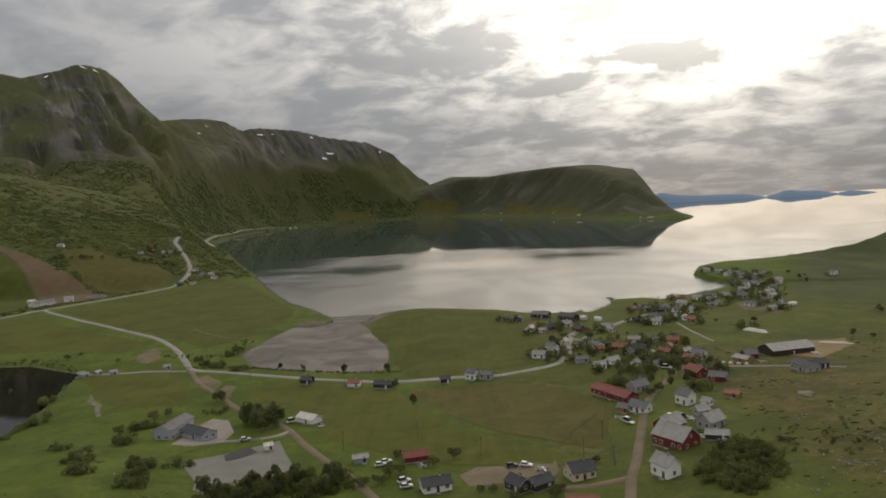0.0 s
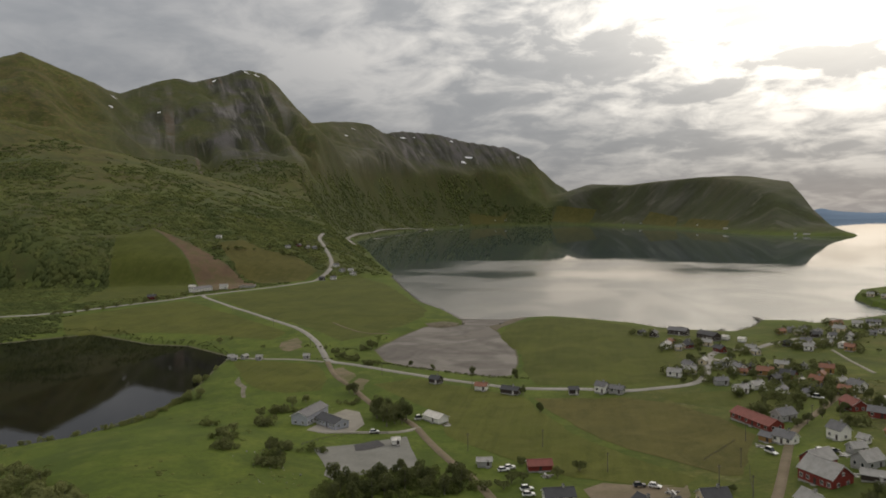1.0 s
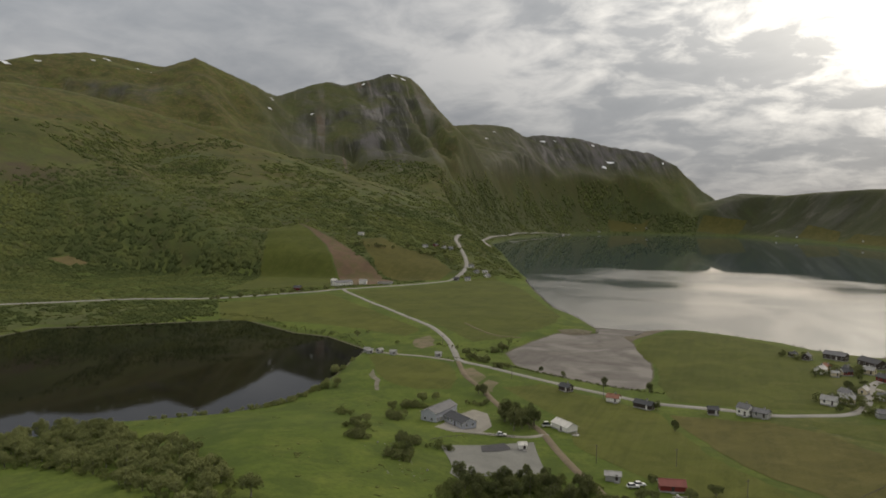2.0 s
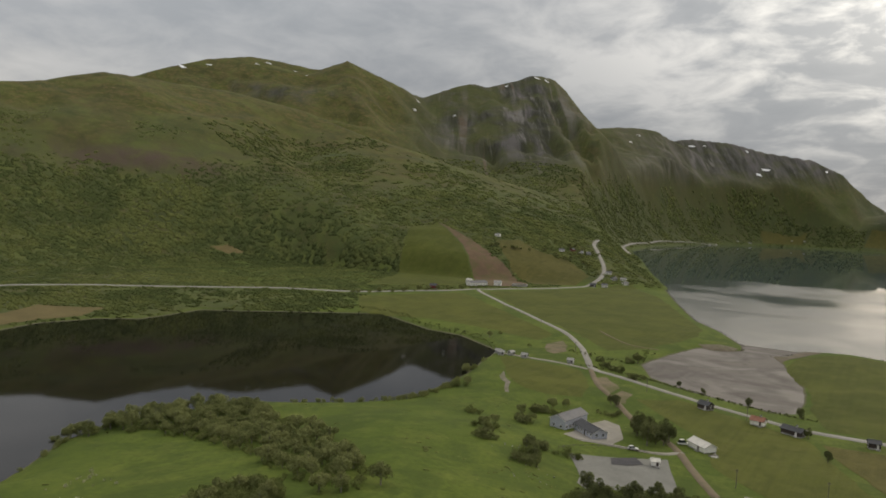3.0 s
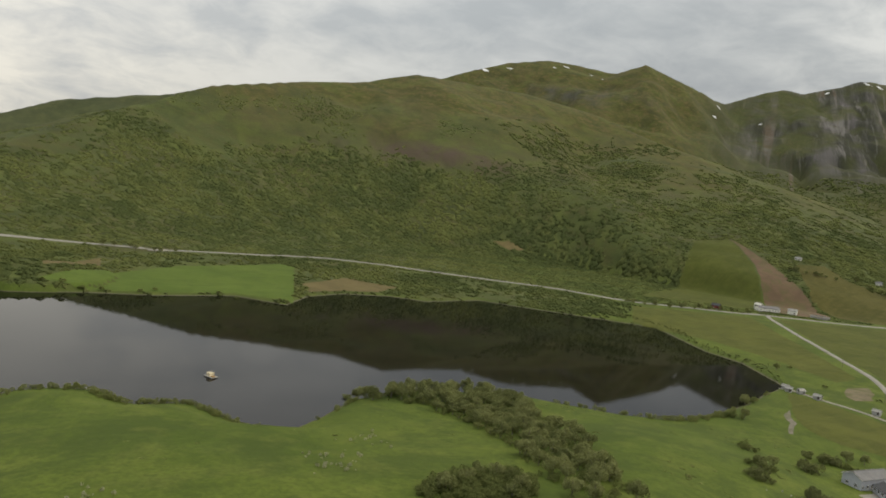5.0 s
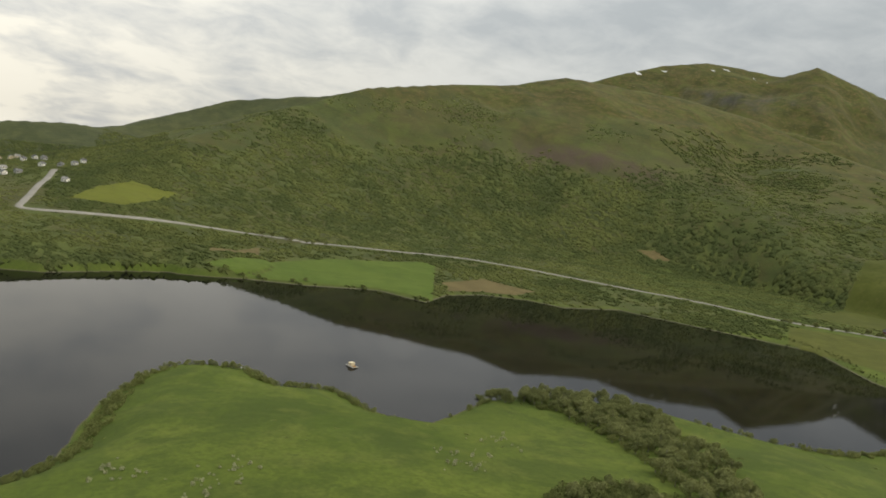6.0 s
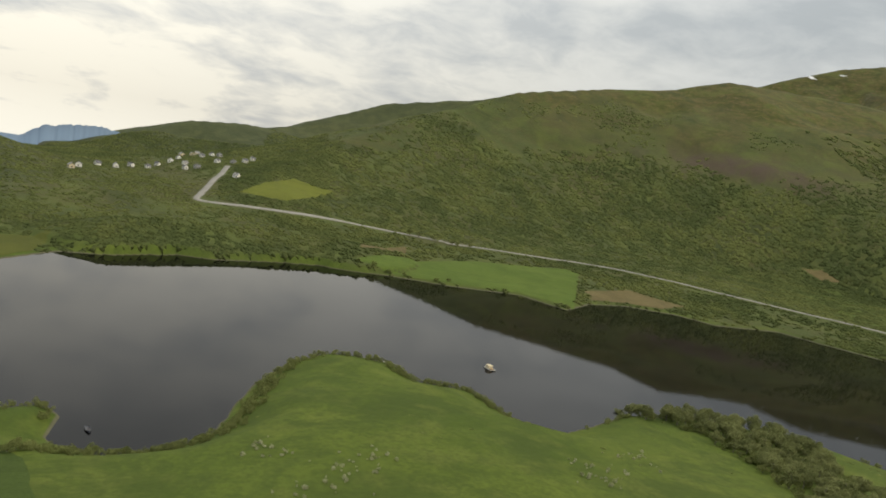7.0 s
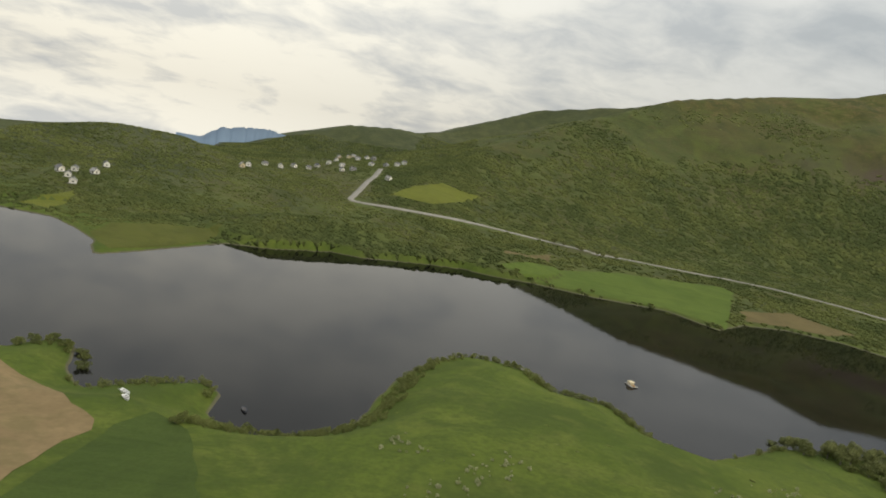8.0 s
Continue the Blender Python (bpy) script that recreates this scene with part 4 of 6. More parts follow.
road("farm_track", [(168, 514), (167, 476), (166, 438)], 1.6, PALE, "narrow footpath across the green")
road("farm_track", [(-252, 470), (-221, 461), (-196, 458), (-170, 453)], 2.2, PALE, "narrow gravel track to the lake huts")
road("farm_track", [(-220, 611), (-196, 585), (-174, 568), (-156, 571)], 1.5, EARTH, "faint grassy track across the meadow")
road("farm_track", [(-115, 296), (-98, 300), (-80, 303), (-72, 312)], 2.2, PALE, "gravel path in front of the school")

# Tidal pond: wet mud flat with a thin film of water.
bm = bmesh.new()
bm.faces.new([bm.verts.new((x, y, 0.06)) for x, y in [(-170, 400), (-10, 400), (-10, 640), (-60, 665), (-115, 665), (-170, 640)]])
tagged(part("tidal_flat", bm, MUD), "grey-brown tidal mud flat under shallow water", "mud flat", kind="structure")

# Snow lying in hollows high on the mountains.


def snow_patch(az, el, size, turn, dist):
    """An old snow drift on the slope that the eye sees at that angle."""
    a, e = radians(az), radians(el)
    way = np.array([-math.sin(a) * math.cos(e), math.cos(a) * math.cos(e), math.sin(e)])
    d = np.arange(dist * 0.55, dist * 1.5, 4.0)
    p = way[None, :] * d[:, None] + np.array(EYE)[None, :]
    under = np.nonzero(p[:, 2] < ground_z(p[:, 0], p[:, 1]))[0]
    if not len(under):
        return
    c = p[under[0]]
    bm = bmesh.new()
    ring = []
    for k in range(14):
        r = size * (0.6 + 0.5 * noise.noise((k * 0.9, az, el)))
        u, v = r * math.cos(k * math.tau / 14), 0.45 * r * math.sin(k * math.tau / 14)
        x, y = c[0] + u * math.cos(turn) - v * math.sin(turn), c[1] + u * math.sin(turn) + v * math.cos(turn)
        ring.append(bm.verts.new((x, y, float(ground_z(x, y)) + 1.2)))
    mid = bm.verts.new((c[0], c[1], float(ground_z(c[0], c[1])) + 2.5))
    for k in range(14):
        bm.faces.new((ring[k], ring[(k + 1) % 14], mid))
    tagged(part("snow_patch", bm, SNOW), "small patch of old white snow on a high slope", "snow", "snow patches", "stuff")


# ---------------------------------------------------------------- buildings
def slab(bm, a, b, c, d, thick):
    """A four-cornered board, thick metres deep."""
    nrm = (Vector(b) - Vector(a)).cross(Vector(d) - Vector(a)).normalized() * thick
    top = [bm.verts.new(Vector(p)) for p in (a, b, c, d)]
    low = [bm.verts.new(Vector(p) - nrm) for p in (a, b, c, d)]
    bm.faces.new(top)
    bm.faces.new(low[::-1])
    for i in range(4):
        j = (i + 1) % 4
        bm.faces.new((top[j], top[i], low[i], low[j]))


PANES = {}


def window_parts(parent, x, y, z, facing, w, h, trim, fine):
    """A window with its frame and pane, on a wall that faces that way (degrees)."""
    key = (w, h, fine)
    if key not in PANES:
        bm = bmesh.new()
        t = 0.10
        box(bm, -w / 2 - t, w / 2 + t, -0.05, 0.07, h / 2, h / 2 + t)
        box(bm, -w / 2 - t, w / 2 + t, -0.05, 0.09, -h / 2 - t, -h / 2)
        box(bm, -w / 2 - t, -w / 2, -0.05, 0.07, -h / 2, h / 2)
        box(bm, w / 2, w / 2 + t, -0.05, 0.07, -h / 2, h / 2)
        if fine:
            box(bm, -0.04, 0.04, -0.05, 0.06, -h / 2, h / 2)
        me = bpy.data.meshes.new("window")
        bm.to_mesh(me)
        bm.free()
        me.materials.append(trim)
        bm = bmesh.new()
        box(bm, -w / 2, w / 2, -0.04, 0.025, -h / 2, h / 2)
        mp = bpy.data.meshes.new("pane")
        bm.to_mesh(mp)
        bm.free()
        mp.materials.append(GLASS)
        PANES[key] = (me, mp)
    me, mp = PANES[key]
    win = new("window", me)
    win.parent = parent
    win.matrix_local = pose(x, y, z, 0, 0, facing)
    pane = new("pane", mp)
    pane.parent = win


SCALE = 0.84  # the houses of the valley are small


def house(x, y, turn, length, width, walls, rise, wall, roof, label, category="house", name="house", rows=1, fine=True, chimney=True, door=True, porch=False, windows=True, sink=0.0):
    """A gabled building: plinth, board walls, overhanging roof, windows, door and chimney."""
    length, width, walls, rise = (v * SCALE for v in (length, width, walls, rise))
    z = float(min(ground_z(x + dx, y + dy) for dx in (-width / 2, 0, width / 2) for dy in (-width / 2, 0, width / 2))) - sink
    top = new(name)
    top.matrix_world = pose(x, y, z, 0, 0, turn)
    hl, hw = length / 2, width / 2
    bm = bmesh.new()
    box(bm, -hl + 0.06, hl - 0.06, -hw + 0.06, hw - 0.06, -1.5, 0.8)
    part("plinth", bm, CONCRETE, top)
    bm = bmesh.new()
    pts = [(-hw, 0.8), (hw, 0.8), (hw, walls + 0.8), (0, walls + rise + 0.8), (-hw, walls + 0.8)]
    ends = [[bm.verts.new((sx * hl, py, pz)) for py, pz in pts] for sx in (-1, 1)]
    bm.faces.new(ends[0][::-1])
    bm.faces.new(ends[1])
    for i in range(5):
        j = (i + 1) % 5
        bm.faces.new((ends[0][i], ends[0][j], ends[1][j], ends[1][i]))
    part("wall", bm, wall, top)
    over, eave = 0.45, 0.5
    drop = rise / hw * eave
    ridge = walls + rise + 0.8 + 0.22
    bm = bmesh.new()
    for s in (-1, 1):
        a, b = (-hl - over, 0, ridge), (hl + over, 0, ridge)
        c, d = (hl + over, s * (hw + eave), walls + 0.8 - drop + 0.2), (-hl - over, s * (hw + eave), walls + 0.8 - drop + 0.2)
        slab(bm, *((d, c, b, a) if s < 0 else (b, c, d, a)), 0.16)
    ridge_cap = bmesh.new()
    box(ridge_cap, -hl - over, hl + over, -0.16, 0.16, ridge - 0.06, ridge + 0.07)
    rf = part("roof", bm, roof, top)
    part("ridge_cap", ridge_cap, roof, rf)
    if fine:
        for e in (-1, 1):
            bm = bmesh.new()
            low = walls + 0.8 - drop + 0.08
            out = [(0, ridge - 0.12), (hw + eave, low), (hw + eave, low - 0.22), (0, ridge - 0.34), (-hw - eave, low - 0.22), (-hw - eave, low)]
            f = [[bm.verts.new((e * (hl + over + 0.02 - k), py, pz)) for py, pz in out] for k in (0, 0.06)]
            bm.faces.new(f[0])
            bm.faces.new(f[1][::-1])
            for i in range(6):
                bm.faces.new((f[0][i], f[0][(i + 1) % 6], f[1][(i + 1) % 6], f[1][i]))
            bmesh.ops.recalc_face_normals(bm, faces=bm.faces[:])
            part("barge_board", bm, TRIM, top, "white barge boards")
    if windows:
        gap = 2.6 if fine else 3.6
        k = max(2, int(length / gap))
        for r in range(rows):
            wz = 0.8 + 1.5 + r * 2.6
            if wz + 0.7 > walls + 0.8:
                continue
            for i in range(k):
                wx = -hl + length * (i + 0.5) / k
                for s in (-1, 1):
                    if door and s < 0 and r == 0 and i == k // 2:
                        continue
                    window_parts(top, wx, s * hw, wz, 0 if s > 0 else 180, 1.1, 1.25, TRIM, fine)
        for e in (-1, 1):
            for wy in ((-hw * 0.45, hw * 0.45) if width > 6 else (0.0,)):
                window_parts(top, e * hl, wy, 0.8 + 1.5, -90 if e > 0 else 90, 1.1, 1.25, TRIM, fine)
            if rise > 2.4 and fine:
                window_parts(top, e * hl, 0, walls + 0.8 + rise * 0.28, -90 if e > 0 else 90, 1.0, 1.1, TRIM, fine)
    if door:
        bm = bmesh.new()
        box(bm, -0.5, 0.5, -0.06, 0.06, -0.3, 1.85)
        dr = part("door", bm, DARK if wall is not DARK else TRIM, top)
        k = max(2, int(length / (2.6 if fine else 3.6)))
        dr.matrix_local = pose(-hl + length * (k // 2 + 0.5) / k, -hw, 1.05)
        bm = bmesh.new()
        box(bm, -0.8, 0.8, -1.2, 0.0, -1.2, -0.3)
        st = part("doorstep", bm, CONCRETE, top)
        st.matrix_local = pose(-hl + length * (k // 2 + 0.5) / k, -hw - 0.02, 1.05)
    if chimney:
        bm = bmesh.new()
        box(bm, hl * 0.25, hl * 0.25 + 0.7, -0.35, 0.35, ridge - 0.9, ridge + 0.9)
        ch = part("chimney", bm, CONCRETE, top)
        bm = bmesh.new()
        box(bm, hl * 0.25 - 0.08, hl * 0.25 + 0.78, -0.43, 0.43, ridge + 0.9, ridge + 1.02)
        part("chimney_cap", bm, R_DARK, ch)
    return tagged(top, label, category)


def barn(*args, **kw):
    kw.setdefault("category", "barn")
    kw.setdefault("name", "barn")
    kw.setdefault("chimney", False)
    return house(*args, **kw)


# Farm and houses along the lane.
house(-7, 231, 15, 11.5, 7.5, 2.8, 2.2, WHITE, R_DARK, "white bungalow with a dark grey roof by the yard")
barn(-15, 263, 13, 10.5, 6.5, 2.3, 1.7, RED, R_RED, "low red shed with a faded red roof", name="shed", category="shed", windows=False)
barn(-36, 264.5, 9, 6.5, 5, 2.0, 1.0, GREY, R_GREY, "small grey shed with a corrugated metal roof", name="shed", category="shed", windows=False)
house(20, 224, -55, 8.5, 6.5, 3.0, 2.2, DARK, R_DARK, "dark brown timber house with a black roof")
house(27, 223.5, 30, 9, 6, 2.6, 2.0, DARK, R_DARK, "dark brown timber wing with a black roof")
house(41, 229, 16, 10, 8.5, 3.4, 2.8, CREAM, R_DARK, "cream timber house with a dark slate roof", rows=1)
barn(37, 204, -10, 11, 6, 2.2, 1.6, OCHRE, R_RUST, "low shed with a worn orange tile roof", name="shed", category="shed", windows=False)
house(66.5, 219, -62, 8.5, 7, 4.8, 2.8, WHITE, R_GREY, "white two-storey house with a grey roof by the barn", rows=2)
barn(79, 247, -57, 15.5, 11.5, 4.4, 4.4, RED, R_GREY, "large red barn with a weathered grey roof", rows=1)
barn(81.5, 262, 33, 11.5, 8.5, 4.2, 3.4, RED, R_GREY, "red barn wing with a pale grey sheet roof", windows=False, fine=False)
barn(96.5, 260, 33, 10.5, 7.5, 3.6, 3.0, GREY, R_GREY, "grey farm building with a weathered grey roof", fine=False)
barn(93, 245, -20, 9, 5, 2.2, 1.4, DARK, R_GREY, "low dark lean-to shed full of clutter", name="shed", category="shed", windows=False)
house(100, 298, -62, 8, 6.5, 4.8, 2.8, WHITE, R_SLATE, "white two-storey farmhouse with a steep grey roof", rows=2)
house(106, 289, -50, 4.5, 4, 2.2, 1.5, WHITE, R_GREY, "tiny white cottage with a grey roof", chimney=False)
house(99, 277, 20, 6.5, 5, 2.6, 1.8, GREY, R_GREY, "grey outhouse with a metal roof", chimney=False)
barn(76, 325, -62, 28, 9.5, 3.0, 2.6, RED, R_RED, "long low barn with a red roof", fine=False)
house(89, 332, 31, 10.5, 7.5, 3.4, 2.6, GREY, R_SLATE, "grey house with a slate roof behind the barn")
house(80, 296, -45, 9.5, 7, 3.2, 2.4, WHITE, R_SLATE, "white house with a grey roof by the lane")
house(74, 299, -45, 6, 5, 2.4, 1.6, OCHRE, R_SLATE, "small ochre annexe beside the white house", chimney=False)
house(124, 352, -75, 12, 8, 3.8, 2.6, RED, R_RED, "dark red house among garden trees")
house(128, 334, -30, 9, 7, 3.2, 2.2, RED, R_SLATE, "red timber house with a dark roof")
house(140, 392, -60, 9, 7, 4.2, 2.6, WHITE, R_SLATE, "white house half hidden by trees")
barn(120, 297, -50, 7, 5, 2.0, 1.3, OCHRE, R_RUST, "small shed with an orange rusty roof", name="shed", category="shed", windows=False)
house(-126.5, 316, 80, 23, 10, 5.4, 2.2, BLUE, R_SLATE, "long grey-blue school building with two storeys", "school", "school", rows=2, chimney=False)
house(-113, 309, -37, 19, 9, 3.2, 2.0, BLUE, R_DARK, "low grey-blue school wing with a grey roof", "school", "school", chimney=False)
barn(-67, 325, -38, 13, 7.5, 2.6, 1.8, WHITE, R_WHITE, "white shed with a pale sheet metal roof", windows=False)
house(-76, 284, 23, 3.6, 3.2, 2.2, 0.9, WHITE, R_WHITE, "small white hut at the pitch", "hut", "hut", chimney=False, windows=False)
barn(188, 390, 12, 31, 15.5, 3.8, 3.2, DARK, R_GREY, "big livestock barn with a wide grey roof", fine=False, windows=False)
barn(163, 380, 12, 9, 6, 3.4, 2.4, RED, R_SLATE, "red end wing of the livestock barn", fine=False, windows=False)
house(170, 334, -80, 14, 9, 3.8, 2.4, GREY, R_DARK, "dark grey house with a dark roof on the slope")
house(178, 338, 10, 9, 7, 3.0, 2.0, DARK, R_DARK, "dark timber annexe beside the grey house", chimney=False)
barn(157, 374, -60, 10, 7, 2.4, 1.6, OCHRE, R_GREY, "small weathered shed near the livestock barn", name="shed", category="shed", windows=False)

# Houses along the coast road.
house(-83, 405, -25, 8, 6, 2.6, 1.9, DARK, R_DARK, "dark timber house beside the coast road", fine=False)
house(-54, 391, -8, 7.8, 5.8, 2.6, 1.8, WHITE, R_RUST, "white house with an orange tile roof", fine=False)
house(-37, 385, -22, 12, 6, 2.5, 1.7, DARK, R_DARK, "long black house with a dark roof", fine=False)
house(12, 389, -30, 7, 6, 4.2, 2.2, WHITE, R_SLATE, "tall white house beside the coast road", fine=False, rows=2)
house(20, 388, -22, 9, 6, 2.8, 1.6, GREY, R_SLATE, "low grey house beside the white one", fine=False)
house(-3, 386, 10, 6, 5, 2.6, 1.4, DARK, R_DARK, "small dark shed by the coast road", "shed", "shed", fine=False, chimney=False)

# Farm at the road fork and cottages beyond.
barn(-479, 838, 66, 34, 12, 4.2, 3.0, WHITE, R_SLATE, "long white farm building with a grey roof", fine=False)
barn(-462, 866, 20, 12, 9, 5.2, 2.4, WHITE, R_GREY, "tall pale farm shed beside the long building", fine=False, windows=False)
house(-497, 758, 20, 11, 8, 4.0, 2.6, RED, R_DARK, "red farmhouse beside the road", fine=False)
for x, y, turn, wl, rf, lab in ((-377, 1072, 20, WHITE, R_SLATE, "white cottage near the bay"), (-361, 1052, 70, GREY, R_DARK, "grey cottage near the bay"), (-350, 1062, 10, WHITE, R_GREY, "pale cottage near the bay"),
                                (-357, 1001, 15, WHITE, R_SLATE, "long white cottage beside the road bend"), (-371, 990, 25, DARK, R_DARK, "dark shed beside the road bend"), (-341, 1045, 60, WHITE, R_SLATE, "white cottage on the shore meadow"),
                                (-472, 1105, 30, WHITE, R_SLATE, "white cottage above the road"), (-461, 1126, 70, RED, R_DARK, "red cottage above the road"), (-448, 1130, 20, WHITE, R_GREY, "white cottage among shrubs above the road"),
                                (-438, 1136, 50, GREY, R_SLATE, "grey cottage among shrubs above the road"), (-569, 1058, 10, WHITE, R_GREY, "small white cottage at the forest edge"), (-505, 862, 0, WHITE, R_WHITE, "small white outbuilding behind the farm")):
    house(x, y, turn, 10, 7.5, 3.4, 2.3, wl, rf, lab, fine=False)
for x, y, turn, lab in ((-240, 461, 20, "small boat hut at the lake outlet"), (-233, 463, 70, "grey boat hut at the lake outlet"), (-246, 468, 10, "pale boat hut at the lake outlet"), (-220, 459, 5, "low hut beside the lake track"), (-186, 462, 5, "low grey shed beside the road fork")):
    house(x, y, turn, 5, 4, 2.1, 1.2, GREY, R_GREY, lab, "hut", "hut", fine=False, chimney=False)

# The village on the bay: rows of (x, y, turn, wall, roof) built with small differences.
LOOKS = [(WHITE, R_SLATE, "white timber village house with a slate roof"), (WHITE, R_GREY, "white timber village house with a grey roof"), (RED, R_DARK, "red timber village house with a dark roof"),
         (GREY, R_SLATE, "grey timber village house with a slate roof"), (OCHRE, R_RUST, "ochre village house with an orange roof"), (CREAM, R_GREY, "cream village house with a grey roof"), (DARK, R_DARK, "dark-stained village house with a black roof")]


GARDENS = []


def hamlet(points, group, seed, sizes, looks, rows=1, crowd=0.0):
    """Timber houses at the given places; crowd is the chance of a smaller neighbour beside each."""
    rnd = random.Random(seed)
    homes = []
    for x, y in points:
        homes.append((x, y, 1.0 if not crowd else rnd.uniform(0.78, 1.0)))
        if rnd.random() < crowd:
            a = rnd.uniform(0, math.tau)
            homes.append((x + 12 * math.cos(a), y + 12 * math.sin(a), rnd.uniform(0.55, 0.8)))
    for x, y, k in homes:
        if float(ground_z(x, y)) < 0.9:
            continue
        wl, rf, lab = LOOKS[rnd.choice(looks)]
        ob = house(x, y, rnd.choice((-60, -35, -20, 15, 30, 60)) + rnd.uniform(-8, 8), rnd.uniform(*sizes) * 0.98 * k, rnd.uniform(5.6, 7.4) * k, rnd.uniform(2.6, 4.2) * k, rnd.uniform(1.8, 2.6) * k, wl, rf, lab, fine=False, rows=rows)
        tagged(ob, group=group)
        GARDENS.append((x, y))



hamlet([(57, 563), (60, 512), (66, 530), (75, 514), (90, 527), (94, 503), (115, 508), (76, 459), (65, 436), (55, 428), (66, 449), (91, 456), (93, 440)], "village houses", 3, (8, 11), [0, 0, 1, 5, 2, 5, 6, 4, 2], crowd=0.7)
hamlet([(77, 408), (93, 399), (83, 389), (103, 388), (106, 433), (120, 452), (107, 416), (116, 424), (126, 408), (121, 389), (133, 424), (141, 440)], "village houses", 5, (8, 11), [0, 0, 5, 3, 1, 4, 2, 4, 2, 6], crowd=0.7)
hamlet([(154, 584), (164, 592), (157, 532), (153, 513), (144, 530), (171, 533), (178, 511), (183, 560), (178, 578), (192, 554), (198, 590), (221, 619), (236, 634), (217, 578), (208, 628)], "shore houses", 8, (8, 12), [0, 1, 5, 3, 5, 6, 0, 4], crowd=0.8)
hamlet([(296, 795), (303, 778), (303, 755), (315, 741), (301, 706), (320, 728), (336, 745), (310, 694), (280, 603), (258, 611), (268, 588), (287, 625), (245, 566), (251, 630), (275, 651), (261, 551), (307, 657), (292, 680), (330, 700)], "headland houses", 9, (9, 12), [0, 5, 3, 5, 0, 1, 6], crowd=0.9)
hamlet([(390, 707)], "headland houses", 2, (7, 8), [0])
hamlet([(-712, 3975), (-660, 4040), (-487, 4255), (-429, 4285), (235, 3745), (305, 3560), (481, 3030), (535, 2745), (665, 2365), (690, 2340)], "far shore farms", 4, (18, 26), [0, 0, 1])
hamlet([(-777, -222), (-802, -222), (-884, -225), (-896, -208), (-935, -200), (-943, -182), (-964, -175), (-983, -163), (-1040, -159), (-1034, -145), (-1062, -142), (-1016, -129)], "hill village houses", 6, (6.5, 8.5), [0, 0, 1, 5])
hamlet([(-1036, -119), (-1004, -157), (-1052, -111), (-974, -104), (-972, -84), (-982, -70), (-1018, -63), (-930, -136), (-936, -123), (-865, -69), (-958, -141)], "hill village houses", 7, (6.5, 8.5), [0, 0, 1, 3])
hamlet([(-580, -313), (-592, -307), (-600, -294), (-553, -287), (-569, -300), (-634, -301)], "lake farm houses", 12, (5.5, 6.5), [0, 0, 1])

# Quayside sheds with a timber deck on posts.
barn(96, 556, -55, 20, 9, 4.0, 2.6, DARK, R_DARK, "long dark boathouse on the quay", name="boathouse", category="boathouse", fine=False)
barn(77, 576, -32, 18, 8, 3.8, 2.4, DARK, R_SLATE, "dark timber boathouse beside the slip", name="boathouse", category="boathouse", fine=False)
barn(108, 556, -45, 6, 4.5, 2.4, 1.2, WHITE, R_WHITE, "small white market tent on the green", name="tent", category="tent", fine=False, windows=False, door=False)
barn(118, 548, -42, 6, 4.5, 2.4, 1.2, WHITE, R_WHITE, "small white market tent on the green", name="tent", category="tent", fine=False, windows=False, door=False)
barn(271, 556, 25, 16, 4.5, 2.0, 0.9, WHITE, R_WHITE, "long low white greenhouse beside the dug earth", name="greenhouse", category="greenhouse", fine=False, windows=False)


def plank_pile(x, y, turn, count, seed, label):
    """Boards stacked crosswise on the ground, some of them askew."""
    rnd = random.Random(seed)
    top = new("plank_pile")
    top.matrix_world = pose(x, y, float(ground_z(x, y)), 0, 0, turn)
    for k in range(count):
        bm = bmesh.new()
        long, wide = rnd.uniform(1.4, 2.4), rnd.uniform(0.18, 0.34)
        box(bm, -long, long, -wide, wide, -0.09, 0.09)
        bmesh.ops.bevel(bm, geom=bm.edges[:], offset=0.02, segments=1, affect="EDGES")
        board = part("board", bm, rnd.choice((TRIM, TIMBER, CONCRETE)), top)
        board.matrix_local = pose(rnd.uniform(-0.8, 0.8), rnd.uniform(-1.2, 1.2), 0.1 + 0.19 * (k // 3), 0, 0, (90 if (k // 3) % 2 else 0) + rnd.uniform(-14, 14))
    return tagged(top, label, "timber pile", "timber piles")


for k, (x, y, turn) in enumerate(((89, 252, 20), (94, 241, -35), (97, 251, 60), (94, 274, 10), (70, 291, -50), (-12, 256, 30), (30, 240, 15), (200, 380, 40), (165, 370, -20), (-60, 318, 25))):
    plank_pile(x, y, turn, 9 + k % 4, 40 + k, "loose pile of pale boards and old timber")


